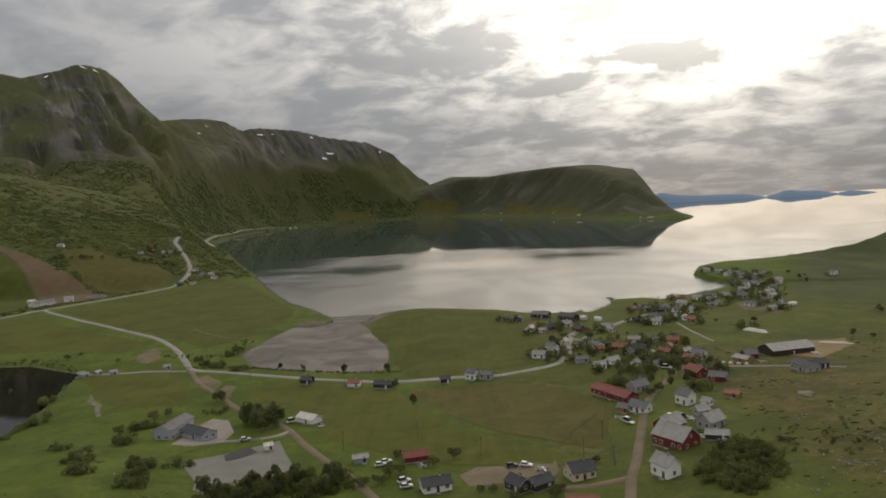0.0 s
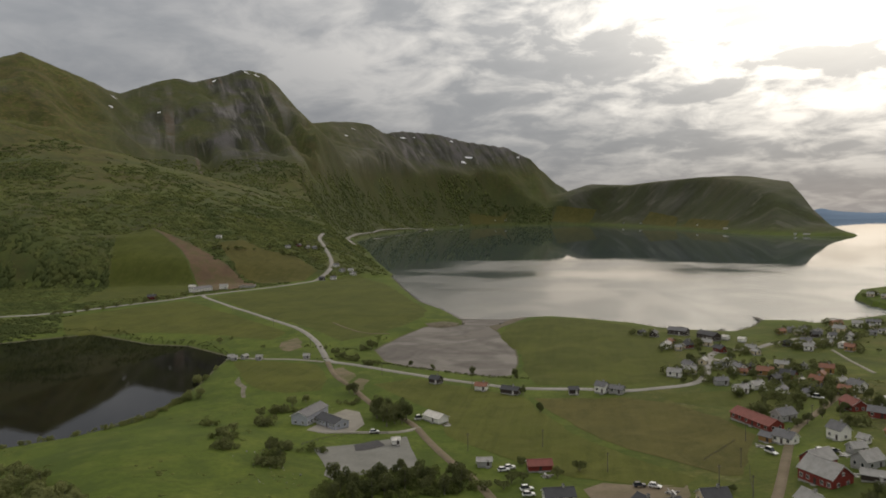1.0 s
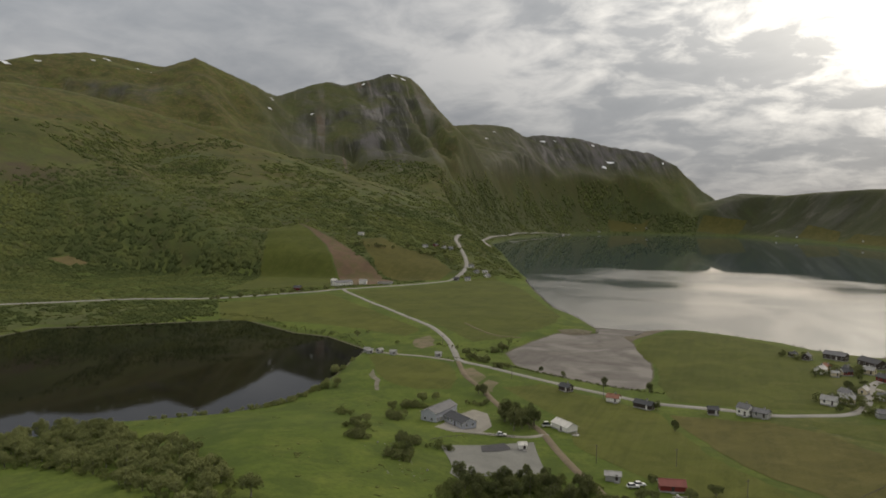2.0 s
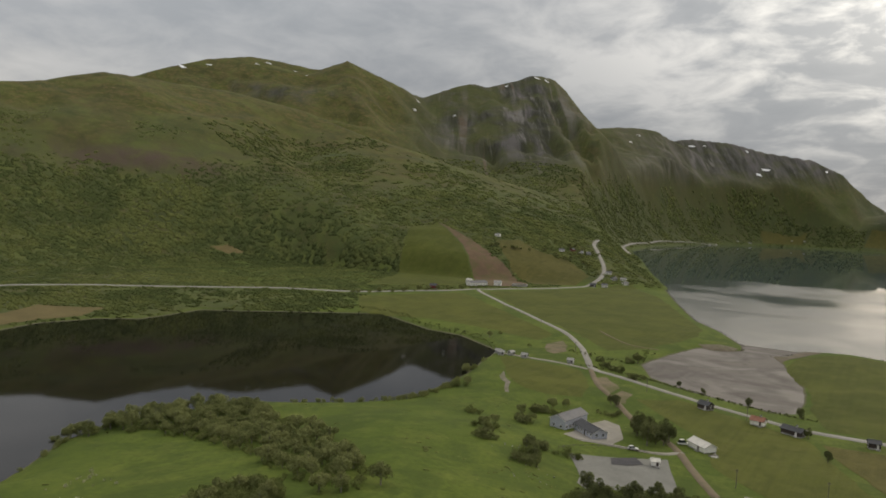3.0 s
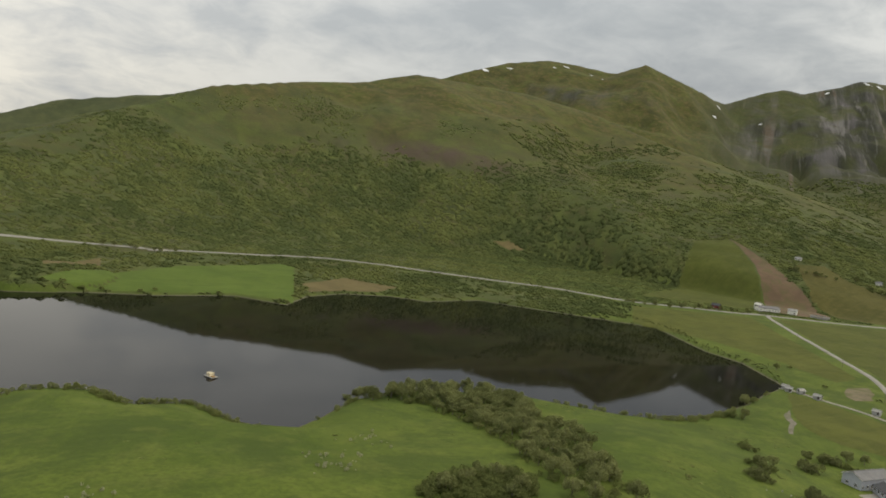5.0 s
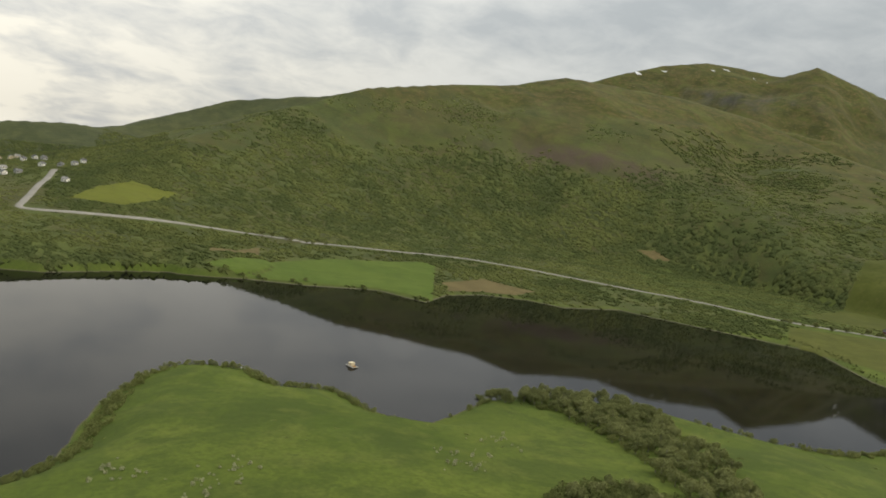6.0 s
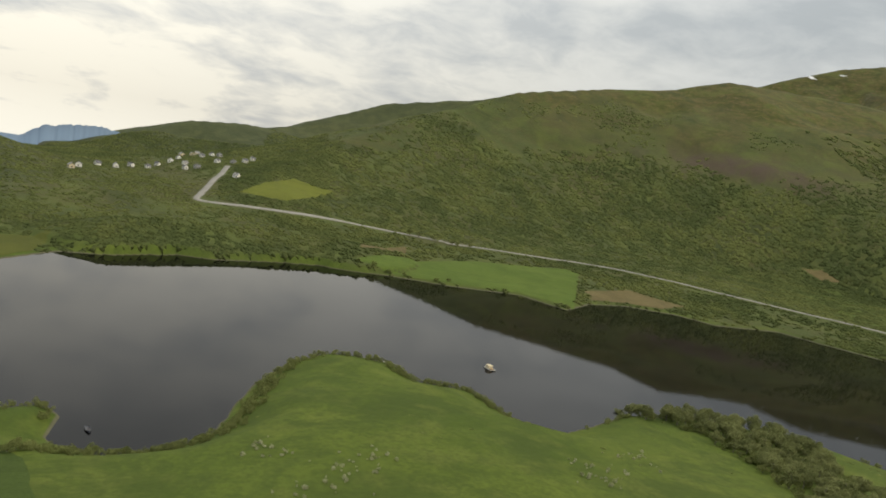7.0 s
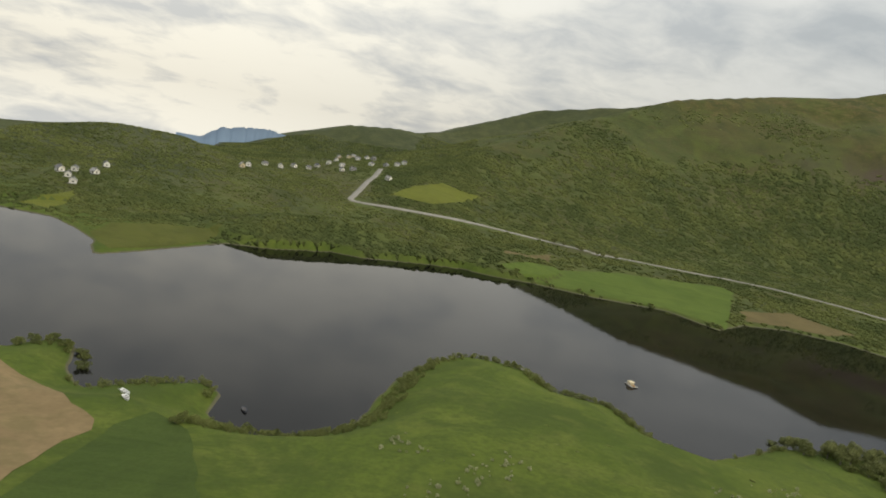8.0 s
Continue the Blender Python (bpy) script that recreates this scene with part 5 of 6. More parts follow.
def jetty(x, y, turn, length, width, label):
    """A timber deck on posts that stands in the shallow water."""
    top = new("jetty")
    top.matrix_world = pose(x, y, 0, 0, 0, turn)
    k = int(length / 1.2)
    bm = bmesh.new()
    box(bm, 0, length, -width / 2 + 0.2, -width / 2 + 0.4, 0.85, 1.05)
    box(bm, 0, length, width / 2 - 0.4, width / 2 - 0.2, 0.85, 1.05)
    part("beam", bm, TIMBER, top)
    bm = bmesh.new()
    box(bm, 0, 1.1, -width / 2, width / 2, 1.05, 1.15)
    me = bpy.data.meshes.new("plank")
    bm.to_mesh(me)
    bm.free()
    me.materials.append(TIMBER)
    for i in range(k):
        pl = new("plank", me)
        pl.parent = top
        pl.location = (i * 1.2, 0, 0)
    bm = bmesh.new()
    tube(bm, [((0, 0, -3.0), 0.16), ((0, 0, 1.0), 0.14)])
    me = bpy.data.meshes.new("post")
    bm.to_mesh(me)
    bm.free()
    me.materials.append(TIMBER)
    for i in range(0, k + 1, 4):
        for s in (-1, 1):
            po = new("post", me)
            po.parent = top
            po.location = (min(i * 1.2, length - 0.3), s * (width / 2 - 0.3), 0)
    return tagged(top, label, "jetty", "jetties")


jetty(82, 612, 75, 16, 5, "weathered timber jetty at the village quay")
jetty(112, 606, 60, 14, 4, "weathered timber jetty beside the boathouse")
jetty(160, 668, 100, 16, 4, "timber jetty below the shore houses")
jetty(230, 668, 130, 16, 4, "timber jetty below the shore houses")


def car(x, y, turn, paint, label, long=4.4, high=1.5, name="car"):
    top = new(name)
    top.matrix_world = pose(x, y, float(ground_z(x, y)) + 0.45, 0, 0, turn)
    bm = bmesh.new()
    prof = [(-0.5, 0.28), (-0.5, 0.75), (-0.42, 0.85), (0.22, 0.88), (0.46, 0.72), (0.5, 0.55), (0.5, 0.28)]
    sides = [[bm.verts.new((px * long, s * 0.88, pz)) for px, pz in prof] for s in (-1, 1)]
    bm.faces.new(sides[0])
    bm.faces.new(sides[1][::-1])
    for i in range(len(prof)):
        j = (i + 1) % len(prof)
        bm.faces.new((sides[0][j], sides[0][i], sides[1][i], sides[1][j]))
    bmesh.ops.recalc_face_normals(bm, faces=bm.faces[:])
    part("body", bm, paint, top)
    bm = bmesh.new()
    prof = [(-0.45, 0.86), (-0.36, high), (0.02, high), (0.20, 0.88)]
    sides = [[bm.verts.new((px * long, s * (0.84 if pz < 1 else 0.68), pz)) for px, pz in prof] for s in (-1, 1)]
    for i in range(len(prof)):
        j = (i + 1) % len(prof)
        bm.faces.new((sides[0][j], sides[0][i], sides[1][i], sides[1][j]))
    bm.faces.new(sides[0])
    bm.faces.new(sides[1][::-1])
    bmesh.ops.recalc_face_normals(bm, faces=bm.faces[:])
    part("cabin", bm, GLASS, top, "dark car windows")
    bm = bmesh.new()
    box(bm, -0.36 * long, 0.03 * long, -0.67, 0.67, high - 0.01, high + 0.05)
    part("car_roof", bm, paint, top)
    for sx in (-0.32, 0.32):
        for s in (-1, 1):
            bm = bmesh.new()
            tube(bm, [((0, 0, -0.1), 0.34), ((0, 0, 0.1), 0.34)])
            wh = part("wheel", bm, RUBBER, top)
            wh.matrix_local = pose(sx * long, s * 0.85, 0.22, 90)
    return tagged(top, label, "car")


car(-18, 240, 25, CARWHITE, "white car parked beside the bungalow", 4.8, 1.9, "van")
car(-17, 234.5, 15, CARWHITE, "white car parked on the gravel by the bungalow")
car(-28, 259, 20, CARWHITE, "white car parked behind the grey shed")
car(-26, 262, 25, CARWHITE, "white car parked near the red shed")
car(20, 246, 10, CARDARK, "dark car parked on the gravel yard")
car(25, 245, -20, CARWHITE, "pale car parked on the gravel yard")
car(71, 281, -60, CARWHITE, "white van parked by the lane", 5.4, 2.2, "van")
car(-75, 326, 30, CARWHITE, "white van parked beside the white shed", 5.4, 2.2, "van")
car(117, 377, -20, CARWHITE, "white van parked among the trees", 5.4, 2.2, "van")
car(88, 280, 15, CARWHITE, "white car in the farmyard")
car(92, 278, 30, CARDARK, "dark car in the farmyard")
car(97, 393, 40, CARWHITE, "white car parked in the village")
car(-90, 300, 15, CARWHITE, "white car parked by the school path")


def round_tank(x, y):
    top = new("slurry_tank")
    top.matrix_world = pose(x, y, float(ground_z(x, y)))
    bm = bmesh.new()
    n = 28
    rings = [[bm.verts.new((r * math.cos(k * math.tau / n), r * math.sin(k * math.tau / n), z)) for k in range(n)] for r, z in ((11, -1.5), (11, 2.6), (10.4, 2.6), (10.4, 0.8))]
    for a, b in zip(rings[:-1], rings[1:]):
        for k in range(n):
            bm.faces.new((a[k], a[(k + 1) % n], b[(k + 1) % n], b[k]))
    part("tank_wall", bm, CONCRETE, top)
    bm = bmesh.new()
    bm.faces.new([bm.verts.new((10.5 * math.cos(k * math.tau / n), 10.5 * math.sin(k * math.tau / n), 1.4)) for k in range(n)])
    part("tank_filling", bm, EARTH, top)
    tagged(top, "round concrete slurry tank beside the farm", "tank")


round_tank(-440, 890)


def heap(x, y, turn, long, wide, high, mat, label, category, name):
    """A long rounded heap."""
    bm = bmesh.new()
    nu, nv = 16, 8
    grid = []
    for i in range(nu + 1):
        row = []
        for j in range(nv + 1):
            u, v = -1 + 2 * i / nu, -1 + 2 * j / nv
            e = max(0.0, (1 - u ** 4) * (1 - v * v))
            row.append(bm.verts.new((u * long / 2, v * wide / 2, -0.6 + (high + 0.6) * e * (0.85 + 0.3 * noise.noise((u * 3 + x, v * 3 + y, 2.0))))))
        grid.append(row)
    for i in range(nu):
        for j in range(nv):
            bm.faces.new((grid[i][j], grid[i + 1][j], grid[i + 1][j + 1], grid[i][j + 1])).smooth = True
    ob = part(name, bm, mat)
    ob.matrix_world = pose(x, y, float(ground_z(x, y)), 0, 0, turn)
    return tagged(ob, label, category)


heap(205, 466, -70, 22, 6, 2.2, R_WHITE, "long silage clamp under a white tarpaulin", "silage clamp", "silage_clamp")
heap(228, 410, -40, 22, 3, 1.2, R_WHITE, "narrow silage roll wrapped in white plastic", "silage clamp", "silage_clamp")
for bx, by in ((147, 376), (150, 373), (153, 370), (156, 367)):
    tagged(heap(bx, by, -45, 2.4, 2.2, 1.4, R_WHITE, "round hay bale wrapped in white plastic", "hay bale", "hay_bale"), group="hay bales")


def raft(x, y, turn):
    top = new("raft")
    top.matrix_world = pose(x, y, 0, 0, 0, turn) @ Matrix.Scale(0.75, 4)
    for s in (-1, 1):
        bm = bmesh.new()
        box(bm, -4, 4, s * 1.9 - 0.4, s * 1.9 + 0.4, -0.3, 0.45)
        part("float", bm, TIMBER, top)
    bm = bmesh.new()
    box(bm, -4.2, 4.2, -2.6, 2.6, 0.45, 0.65)
    part("deck", bm, STONE, top, "pale worn deck")
    bm = bmesh.new()
    box(bm, -2.6, 0.6, -1.6, 1.6, 0.65, 2.6)
    box(bm, -2.9, 0.9, -1.9, 1.9, 2.6, 2.75)
    part("cabin", bm, CREAM, top, "pale plank cabin")
    bm = bmesh.new()
    box(bm, 1.6, 3.4, -1.2, 0.8, 0.65, 1.3)
    part("crate", bm, OCHRE, top)
    tagged(top, "pale wooden raft with a small cabin afloat", "raft")


raft(-341, 111, 20)


def rowing_boat(x, y, z, turn, mat, label):
    bm = bmesh.new()
    rings = []
    for u in np.linspace(-1, 1, 9):
        w = 0.85 * (1 - max(0, u) ** 2.2) * (1 - 0.25 * max(0, -u) ** 2) + 0.02
        rings.append([bm.verts.new((u * 2.4, a * w, b + 0.15 * u * u)) for a, b in ((-1, 0.55), (-0.8, 0.1), (0, -0.1), (0.8, 0.1), (1, 0.55), (0.88, 0.52), (0.65, 0.2), (0, 0.08), (-0.65, 0.2), (-0.88, 0.52))])
    for a, b in zip(rings[:-1], rings[1:]):
        for k in range(10):
            bm.faces.new((a[k], b[k], b[(k + 1) % 10], a[(k + 1) % 10]))
    bm.faces.new(rings[0])
    bm.faces.new(rings[-1][::-1])
    bmesh.ops.recalc_face_normals(bm, faces=bm.faces[:])
    top = new("rowing_boat")
    part("hull", bm, mat, top)
    for u in (-1.0, 0.3):
        bm = bmesh.new()
        box(bm, u, u + 0.3, -0.7, 0.7, 0.33, 0.38)
        part("thwart", bm, TIMBER, top)
    top.matrix_world = pose(x, y, z, 0, 0, turn)
    tagged(top, label, "boat")


rowing_boat(-200, -81, float(ground_z(-200, -81)) + 0.2, 40, CARWHITE, "white rowing boat pulled up on the bank")
rowing_boat(-206, -84, float(ground_z(-206, -84)) + 0.2, 60, CARWHITE, "white dinghy lying on the grass bank")
rowing_boat(-228, -52, 0.0, 25, CARDARK, "dark rowing boat afloat near the bank")
rowing_boat(-332, 56, float(ground_z(-332, 56)) + 0.2, 80, CARWHITE, "white rowing boat on the grassy point")


def pole_line(pts, high, label):
    bm = bmesh.new()
    tube(bm, [((0, 0, -0.5), 0.16), ((0, 0, high), 0.11)])
    me = bpy.data.meshes.new("shaft")
    bm.to_mesh(me)
    bm.free()
    me.materials.append(TIMBER)
    bm = bmesh.new()
    box(bm, -0.8, 0.8, -0.06, 0.06, high - 0.8, high - 0.65)
    mc = bpy.data.meshes.new("crossarm")
    bm.to_mesh(mc)
    bm.free()
    mc.materials.append(TIMBER)
    for x, y in pts:
        top = new("utility_pole")
        top.matrix_world = pose(x, y, float(ground_z(x, y)), 0, 0, 30)
        for nm, m in (("shaft", me), ("crossarm", mc)):
            o = new(nm, m)
            o.parent = top
        tagged(top, label, "pole", "utility poles")


pole_line([(57, 266), (46, 247), (54, 235), (-45, 282), (-15, 290), (10, 262), (66, 300), (100, 330), (-60, 395), (-120, 420), (-200, 505), (-268, 590), (-350, 672)], 7.5, "weathered wooden utility pole beside the road")


def fence(pts, label):
    """Posts and two rails along a line."""
    line = smooth_line(pts, 3.0)
    top = new("fence")
    z0 = ground_z(line[:, 0], line[:, 1])
    bm = bmesh.new()
    box(bm, -0.06, 0.06, -0.06, 0.06, -0.4, 1.15)
    me = bpy.data.meshes.new("post")
    bm.to_mesh(me)
    bm.free()
    me.materials.append(TIMBER)
    for (x, y), z in zip(line, z0):
        o = new("post", me)
        o.location = (x, y, z)
        o.parent = top
    for h in (0.6, 1.0):
        bm = bmesh.new()
        for i in range(len(line) - 1):
            a, b = Vector((*line[i], z0[i] + h)), Vector((*line[i + 1], z0[i + 1] + h))
            v = [bm.verts.new(p) for p in (a, b, b + Vector((0, 0, 0.12)), a + Vector((0, 0, 0.12)))]
            w = [bm.verts.new(k.co + Vector((0.04, 0.04, 0))) for k in v]
            bm.faces.new(v[::-1])
            bm.faces.new(w)
            for k in range(4):
                bm.faces.new((v[k], v[(k + 1) % 4], w[(k + 1) % 4], w[k]))
        part("rail", bm, TIMBER, top)
    tagged(top, label, "fence")


fence([(60, 266), (57, 252), (55, 238)], "weathered timber fence beside the field")
fence([(62, 300), (52, 284), (46, 275)], "pale timber fence across the field")
fence([(-112, 270), (-108, 284), (-98, 296), (-84, 300)], "timber fence along the pitch")

# ---------------------------------------------------------------- trees
def leaf_cloud(rnd, lobes, count, size):
    """Corners and triangles of many small bent leaf sprays on the outside of several lobes."""
    co, faces = [], []
    for k in range(count):
        c, r = lobes[rnd.randrange(len(lobes))]
        d = Vector((rnd.gauss(0, 1), rnd.gauss(0, 1), rnd.gauss(0.25, 1))).normalized()
        p = Vector(c) + Vector((d.x * r[0], d.y * r[1], d.z * r[2])) * rnd.uniform(0.72, 1.06)
        nrm = (d + Vector((rnd.uniform(-1, 1), rnd.uniform(-1, 1), rnd.uniform(-0.6, 1))) * 0.7).normalized()
        t = nrm.orthogonal().normalized()
        b = nrm.cross(t)
        s = size * rnd.uniform(0.6, 1.3)
        a = rnd.uniform(0, math.tau)
        u, v = (t * math.cos(a) + b * math.sin(a)) * s, (b * math.cos(a) - t * math.sin(a)) * s * 0.7
        i = len(co)
        co += [p - u, p - v * 0.8 + nrm * s * 0.3, p + u, p + v + nrm * s * 0.3]
        faces += [(i, i + 1, i + 2), (i, i + 2, i + 3)]
    return co, faces


def tree_kind(seed, high, spread, bush=False, dark=False):
    """One broadleaf tree or bush: tapered trunk, limbs and a crown of leaf sprays."""
    rnd = random.Random(seed)
    top = new("bush" if bush else "tree")
    bm = bmesh.new()
    fork = high * (0.12 if bush else 0.34)
    tube(bm, [((0, 0, -0.4), 0.035 * high), ((0.05 * high * rnd.uniform(-1, 1), 0, fork), 0.022 * high), ((0.05 * high * rnd.uniform(-1, 1), 0.04 * high, high * 0.8), 0.008 * high)])
    lobes = [((0, 0, high * 0.62), (spread * 0.62, spread * 0.62, high * 0.32))]
    n = rnd.randint(5, 7)
    for k in range(n):
        a = k * math.tau / n + rnd.uniform(-0.4, 0.4)
        r = spread * rnd.uniform(0.45, 0.75)
        z = high * rnd.uniform(0.38, 0.74)
        tip = Vector((r * math.cos(a), r * math.sin(a), z))
        tube(bm, [((0, 0, fork * 0.9), 0.014 * high), (tuple(tip * 0.6 + Vector((0, 0, fork * 0.3))), 0.009 * high), (tuple(tip), 0.004 * high)])
        s = rnd.uniform(0.30, 0.48)
        lobes.append((tuple(tip), (spread * s, spread * s, high * s * 0.52)))
    part("trunk", bm, BARK, top)
    co, faces = leaf_cloud(rnd, lobes, 900 if not bush else 480, spread * 0.11)
    crown = new("crown", joined("crown", co, faces, SHADED_LEAF if dark else SCRUB if bush else LEAF))
    crown.parent = top
    return tagged(top, ("leafy garden tree, backlit shade painted into its rounded crown" if not bush else "dense garden bush with backlit shade in its leaf colour") if dark else "leafy green birch with a rounded crown" if not bush else "dense green willow bush", "bush" if bush else "tree", "bushes" if bush else "trees")


KINDS = [tree_kind(11, 7.5, 3.4), tree_kind(12, 9.0, 3.8), tree_kind(13, 6.5, 3.4), tree_kind(14, 8.0, 3.0), tree_kind(15, 3.6, 2.6, True), tree_kind(16, 2.8, 2.2, True), tree_kind(17, 4.4, 2.8, True)]
# The same trees and bushes again with backlit shade in the leaf colour.
KINDS += [tree_kind(31, 8.0, 3.2, False, True), tree_kind(32, 9.5, 3.6, False, True), tree_kind(33, 7.0, 3.2, False, True), tree_kind(34, 8.5, 2.8, False, True), tree_kind(35, 3.8, 2.6, True, True), tree_kind(36, 3.0, 2.2, True, True), tree_kind(37, 4.6, 2.8, True, True)]
SPARE = list(KINDS)
TREE_RND = random.Random(41)


def plant(x, y, kinds=(0, 1, 2, 3), size=1.0):
    """One more tree or bush, rooted on the ground."""
    # On the village side the kinds with darkened, backlit leaves are planted.
    k = TREE_RND.choice(kinds) + (7 if x > -135 and y > 185 else 0)
    s = size * TREE_RND.uniform(0.85, 1.2)
    m = pose(x, y, float(ground_z(x, y)) - 0.1, 0, 0, TREE_RND.uniform(0, 360)) @ Matrix.Diagonal((s, s, s * TREE_RND.uniform(0.9, 1.1), 1))
    if KINDS[k] in SPARE:
        SPARE.remove(KINDS[k])
        KINDS[k].matrix_basis = m
    else:
        copy_thing(KINDS[k], m)


def in_poly(x, y, poly):
    return float(inside_and_distance(np.array([x]), np.array([y]), poly)[0]) < 0


def grove(poly, spacing, kinds, size=1.0, keep=1.0):
    """Trees scattered over a piece of ground."""
    xs, ys = [p[0] for p in poly], [p[1] for p in poly]
    for x in np.arange(min(xs), max(xs), spacing):
        for y in np.arange(min(ys), max(ys), spacing):
            px, py = x + TREE_RND.uniform(-0.45, 0.45) * spacing, y + TREE_RND.uniform(-0.45, 0.45) * spacing
            if TREE_RND.random() < keep and in_poly(px, py, poly):
                plant(px, py, kinds, size)


def row(pts, spacing, kinds, size=1.0, wide=2.0, keep=0.9):
    for x, y in smooth_line(pts, spacing):
        if TREE_RND.random() < keep:
            plant(x + TREE_RND.uniform(-wide, wide), y + TREE_RND.uniform(-wide, wide), kinds, size)


BUSH, TALL, ANY = (4, 5, 6), (0, 1, 2, 3), (0, 2, 3, 4, 6)
HEDGE = [(-300, 158), (-304, 205), (-288, 240), (-255, 242), (-227, 228), (-195, 214), (-159, 193), (-122, 166), (-127, 143), (-152, 152), (-190, 174), (-228, 184), (-262, 187)]
grove(HEDGE, 6.4, (0, 2, 3, 2, 0, 4, 6), 0.92, 0.95)
grove([(-150, 109), (-159, 126), (-156, 144), (-143, 143), (-133, 130), (-145, 106)], 6.0, ANY, 0.75)
grove([(-83, 222), (-80, 234), (-60, 254), (-40, 252), (-34, 237), (-84, 205)], 6.2, TALL, 0.85)
grove([(-98, 318), (-97, 340), (-84, 338), (-78, 316), (-84, 308)], 5.4, TALL, 1.15)
grove([(74, 212), (84, 232), (97, 238), (104, 224), (97, 204), (80, 192)], 6.4, ANY, 0.68)
grove([(103, 232), (108, 240), (116, 234), (112, 226)], 7.0, BUSH, 0.7)
for x, y in ((-126, 374), (-122, 371), (-93, 444), (-38, 425), (-110, 455), (-153, 508), (-66, 437), (-30, 383), (-143, 352), (-148, 345), (-150, 330), (-155, 322)):
    plant(x, y, TALL, 0.75)
for x, y in ((-19, 345), (195, 509), (211, 503), (218, 499), (248, 429), (255, 420), (313, 505), (324, 526), (354, 689), (358, 734), (316, 515), (330, 515), (340, 540), (352, 700), (365, 715)):
    plant(x, y, ANY, 0.8)
for x, y in ((-214, 357), (-210, 362), (-236, 404), (-232, 398), (-146, 268), (-143, 264), (-114, 247), (-118, 252), (-110, 244), (-143, 304), (-280, 534), (-236, 500), (-280, 515), (-170, 300), (-150, 285), (-121, 262)):
    plant(x, y, ANY, 0.8)
for x, y in ((110, 384), (110, 400), (112, 353), (126, 384), (134, 350), (112, 323), (88, 362), (80, 378), (140, 461), (127, 462), (112, 464), (96, 340), (100, 348), (118, 362), (124, 357), (138, 372), (106, 336)):
    plant(x, y, TALL, 0.75)
for x, y in ((49, 241), (-24, 247), (-8, 255), (-29, 245), (8, 226), (12, 225), (33, 219), (47, 238), (-20, 250), (-26, 240), (-32, 238), (0, 262), (30, 214), (18, 216), (-22, 268), (56, 500), (70, 425), (64, 418), (58, 414)):
    plant(x, y, BUSH, 1.0)
for x, y in ((62, 520), (70, 540), (84, 518), (98, 515), (70, 452), (60, 440), (84, 448), (98, 446), (86, 432), (98, 430), (88, 404), (98, 394), (112, 408), (112, 440), (126, 440), (128, 418), (134, 432), (146, 446), (98, 380), (90, 382),
             (104, 372), (118, 396), (128, 398), (136, 408), (116, 380), (78, 330), (80, 340), (92, 318), (98, 326), (118, 350), (114, 340), (138, 362)):
    plant(x + TREE_RND.uniform(-2, 2), y + TREE_RND.uniform(-2, 2), (2, 3, 4, 6), 0.8)
row([(84, 500), (72, 470), (70, 440), (85, 425), (98, 440), (98, 470)], 8, BUSH + (2,), 0.9, 4)
row([(85, 395), (100, 410), (115, 432), (130, 448), (150, 450)], 7, BUSH + (2,), 0.95, 5)
row([(140, 545), (165, 520), (188, 545), (205, 585), (228, 612)], 8, BUSH + (2,), 0.95, 6)
row([(240, 600), (262, 625), (285, 665), (312, 715), (325, 752)], 8, BUSH + (2,), 1.1, 9)
row([(-186, -60), (-202, -48), (-212, -38), (-206, -26), (-214, -18)], 5, BUSH, 0.9, 3)
row([(-243, -138), (-252, -130), (-252, -120), (-238, -112), (-226, -105)], 5, BUSH, 1.1, 3)
row([(-536, 640), (-500, 700), (-488, 740), (-468, 800)], 9, ANY, 0.9, 6)
row([(-556, 1010), (-530, 1025), (-505, 1040)], 7, TALL, 1.0, 4)
row([(-500, 1072), (-468, 1068), (-445, 1082)], 7, TALL, 1.0, 5)
row([(-420, 1085), (-440, 1115), (-470, 1135), (-430, 1140)], 9, ANY, 1.0, 8)
row([(-574, 60), (-560, 110), (-566, 160), (-545, 205)], 12, BUSH, 1.0, 3, 0.7)
row([(-780, 130), (-776, 165), (-770, 200)], 9, TALL, 0.9, 5)

# Woods: many low-cost crowns in one sheet of foliage for each stand.
OCTA = np.array([(1, 0, 0), (-1, 0, 0), (0, 1, 0), (0, -1, 0), (0, 0, 1), (0, 0, -1)], float)
OCTF = np.array([(0, 2, 4), (2, 1, 4), (1, 3, 4), (3, 0, 4), (2, 0, 5), (1, 2, 5), (3, 1, 5), (0, 3, 5)])


def stand_templates(seed, blobs):
    rng = np.random.default_rng(seed)
    out = []
    for _ in range(8):
        co, fa = [], []
        for b in range(blobs):
            a = rng.uniform(0, 2 * np.pi)
            r = 0.42 * rng.uniform(0.2, 1) if b else 0.0
            c = np.array([r * np.cos(a), r * np.sin(a), rng.uniform(0.3, 0.75) if b else 0.55])
            sz = np.array([1, 1, 0.85]) * rng.uniform(0.24, 0.42)
            v = OCTA * sz * rng.uniform(0.65, 1.3, (6, 1)) + rng.normal(0, 0.04, (6, 3)) + c
            fa.append(OCTF + 6 * b)
            co.append(v)
        out.append((np.concatenate(co), np.concatenate(fa)))
    return out


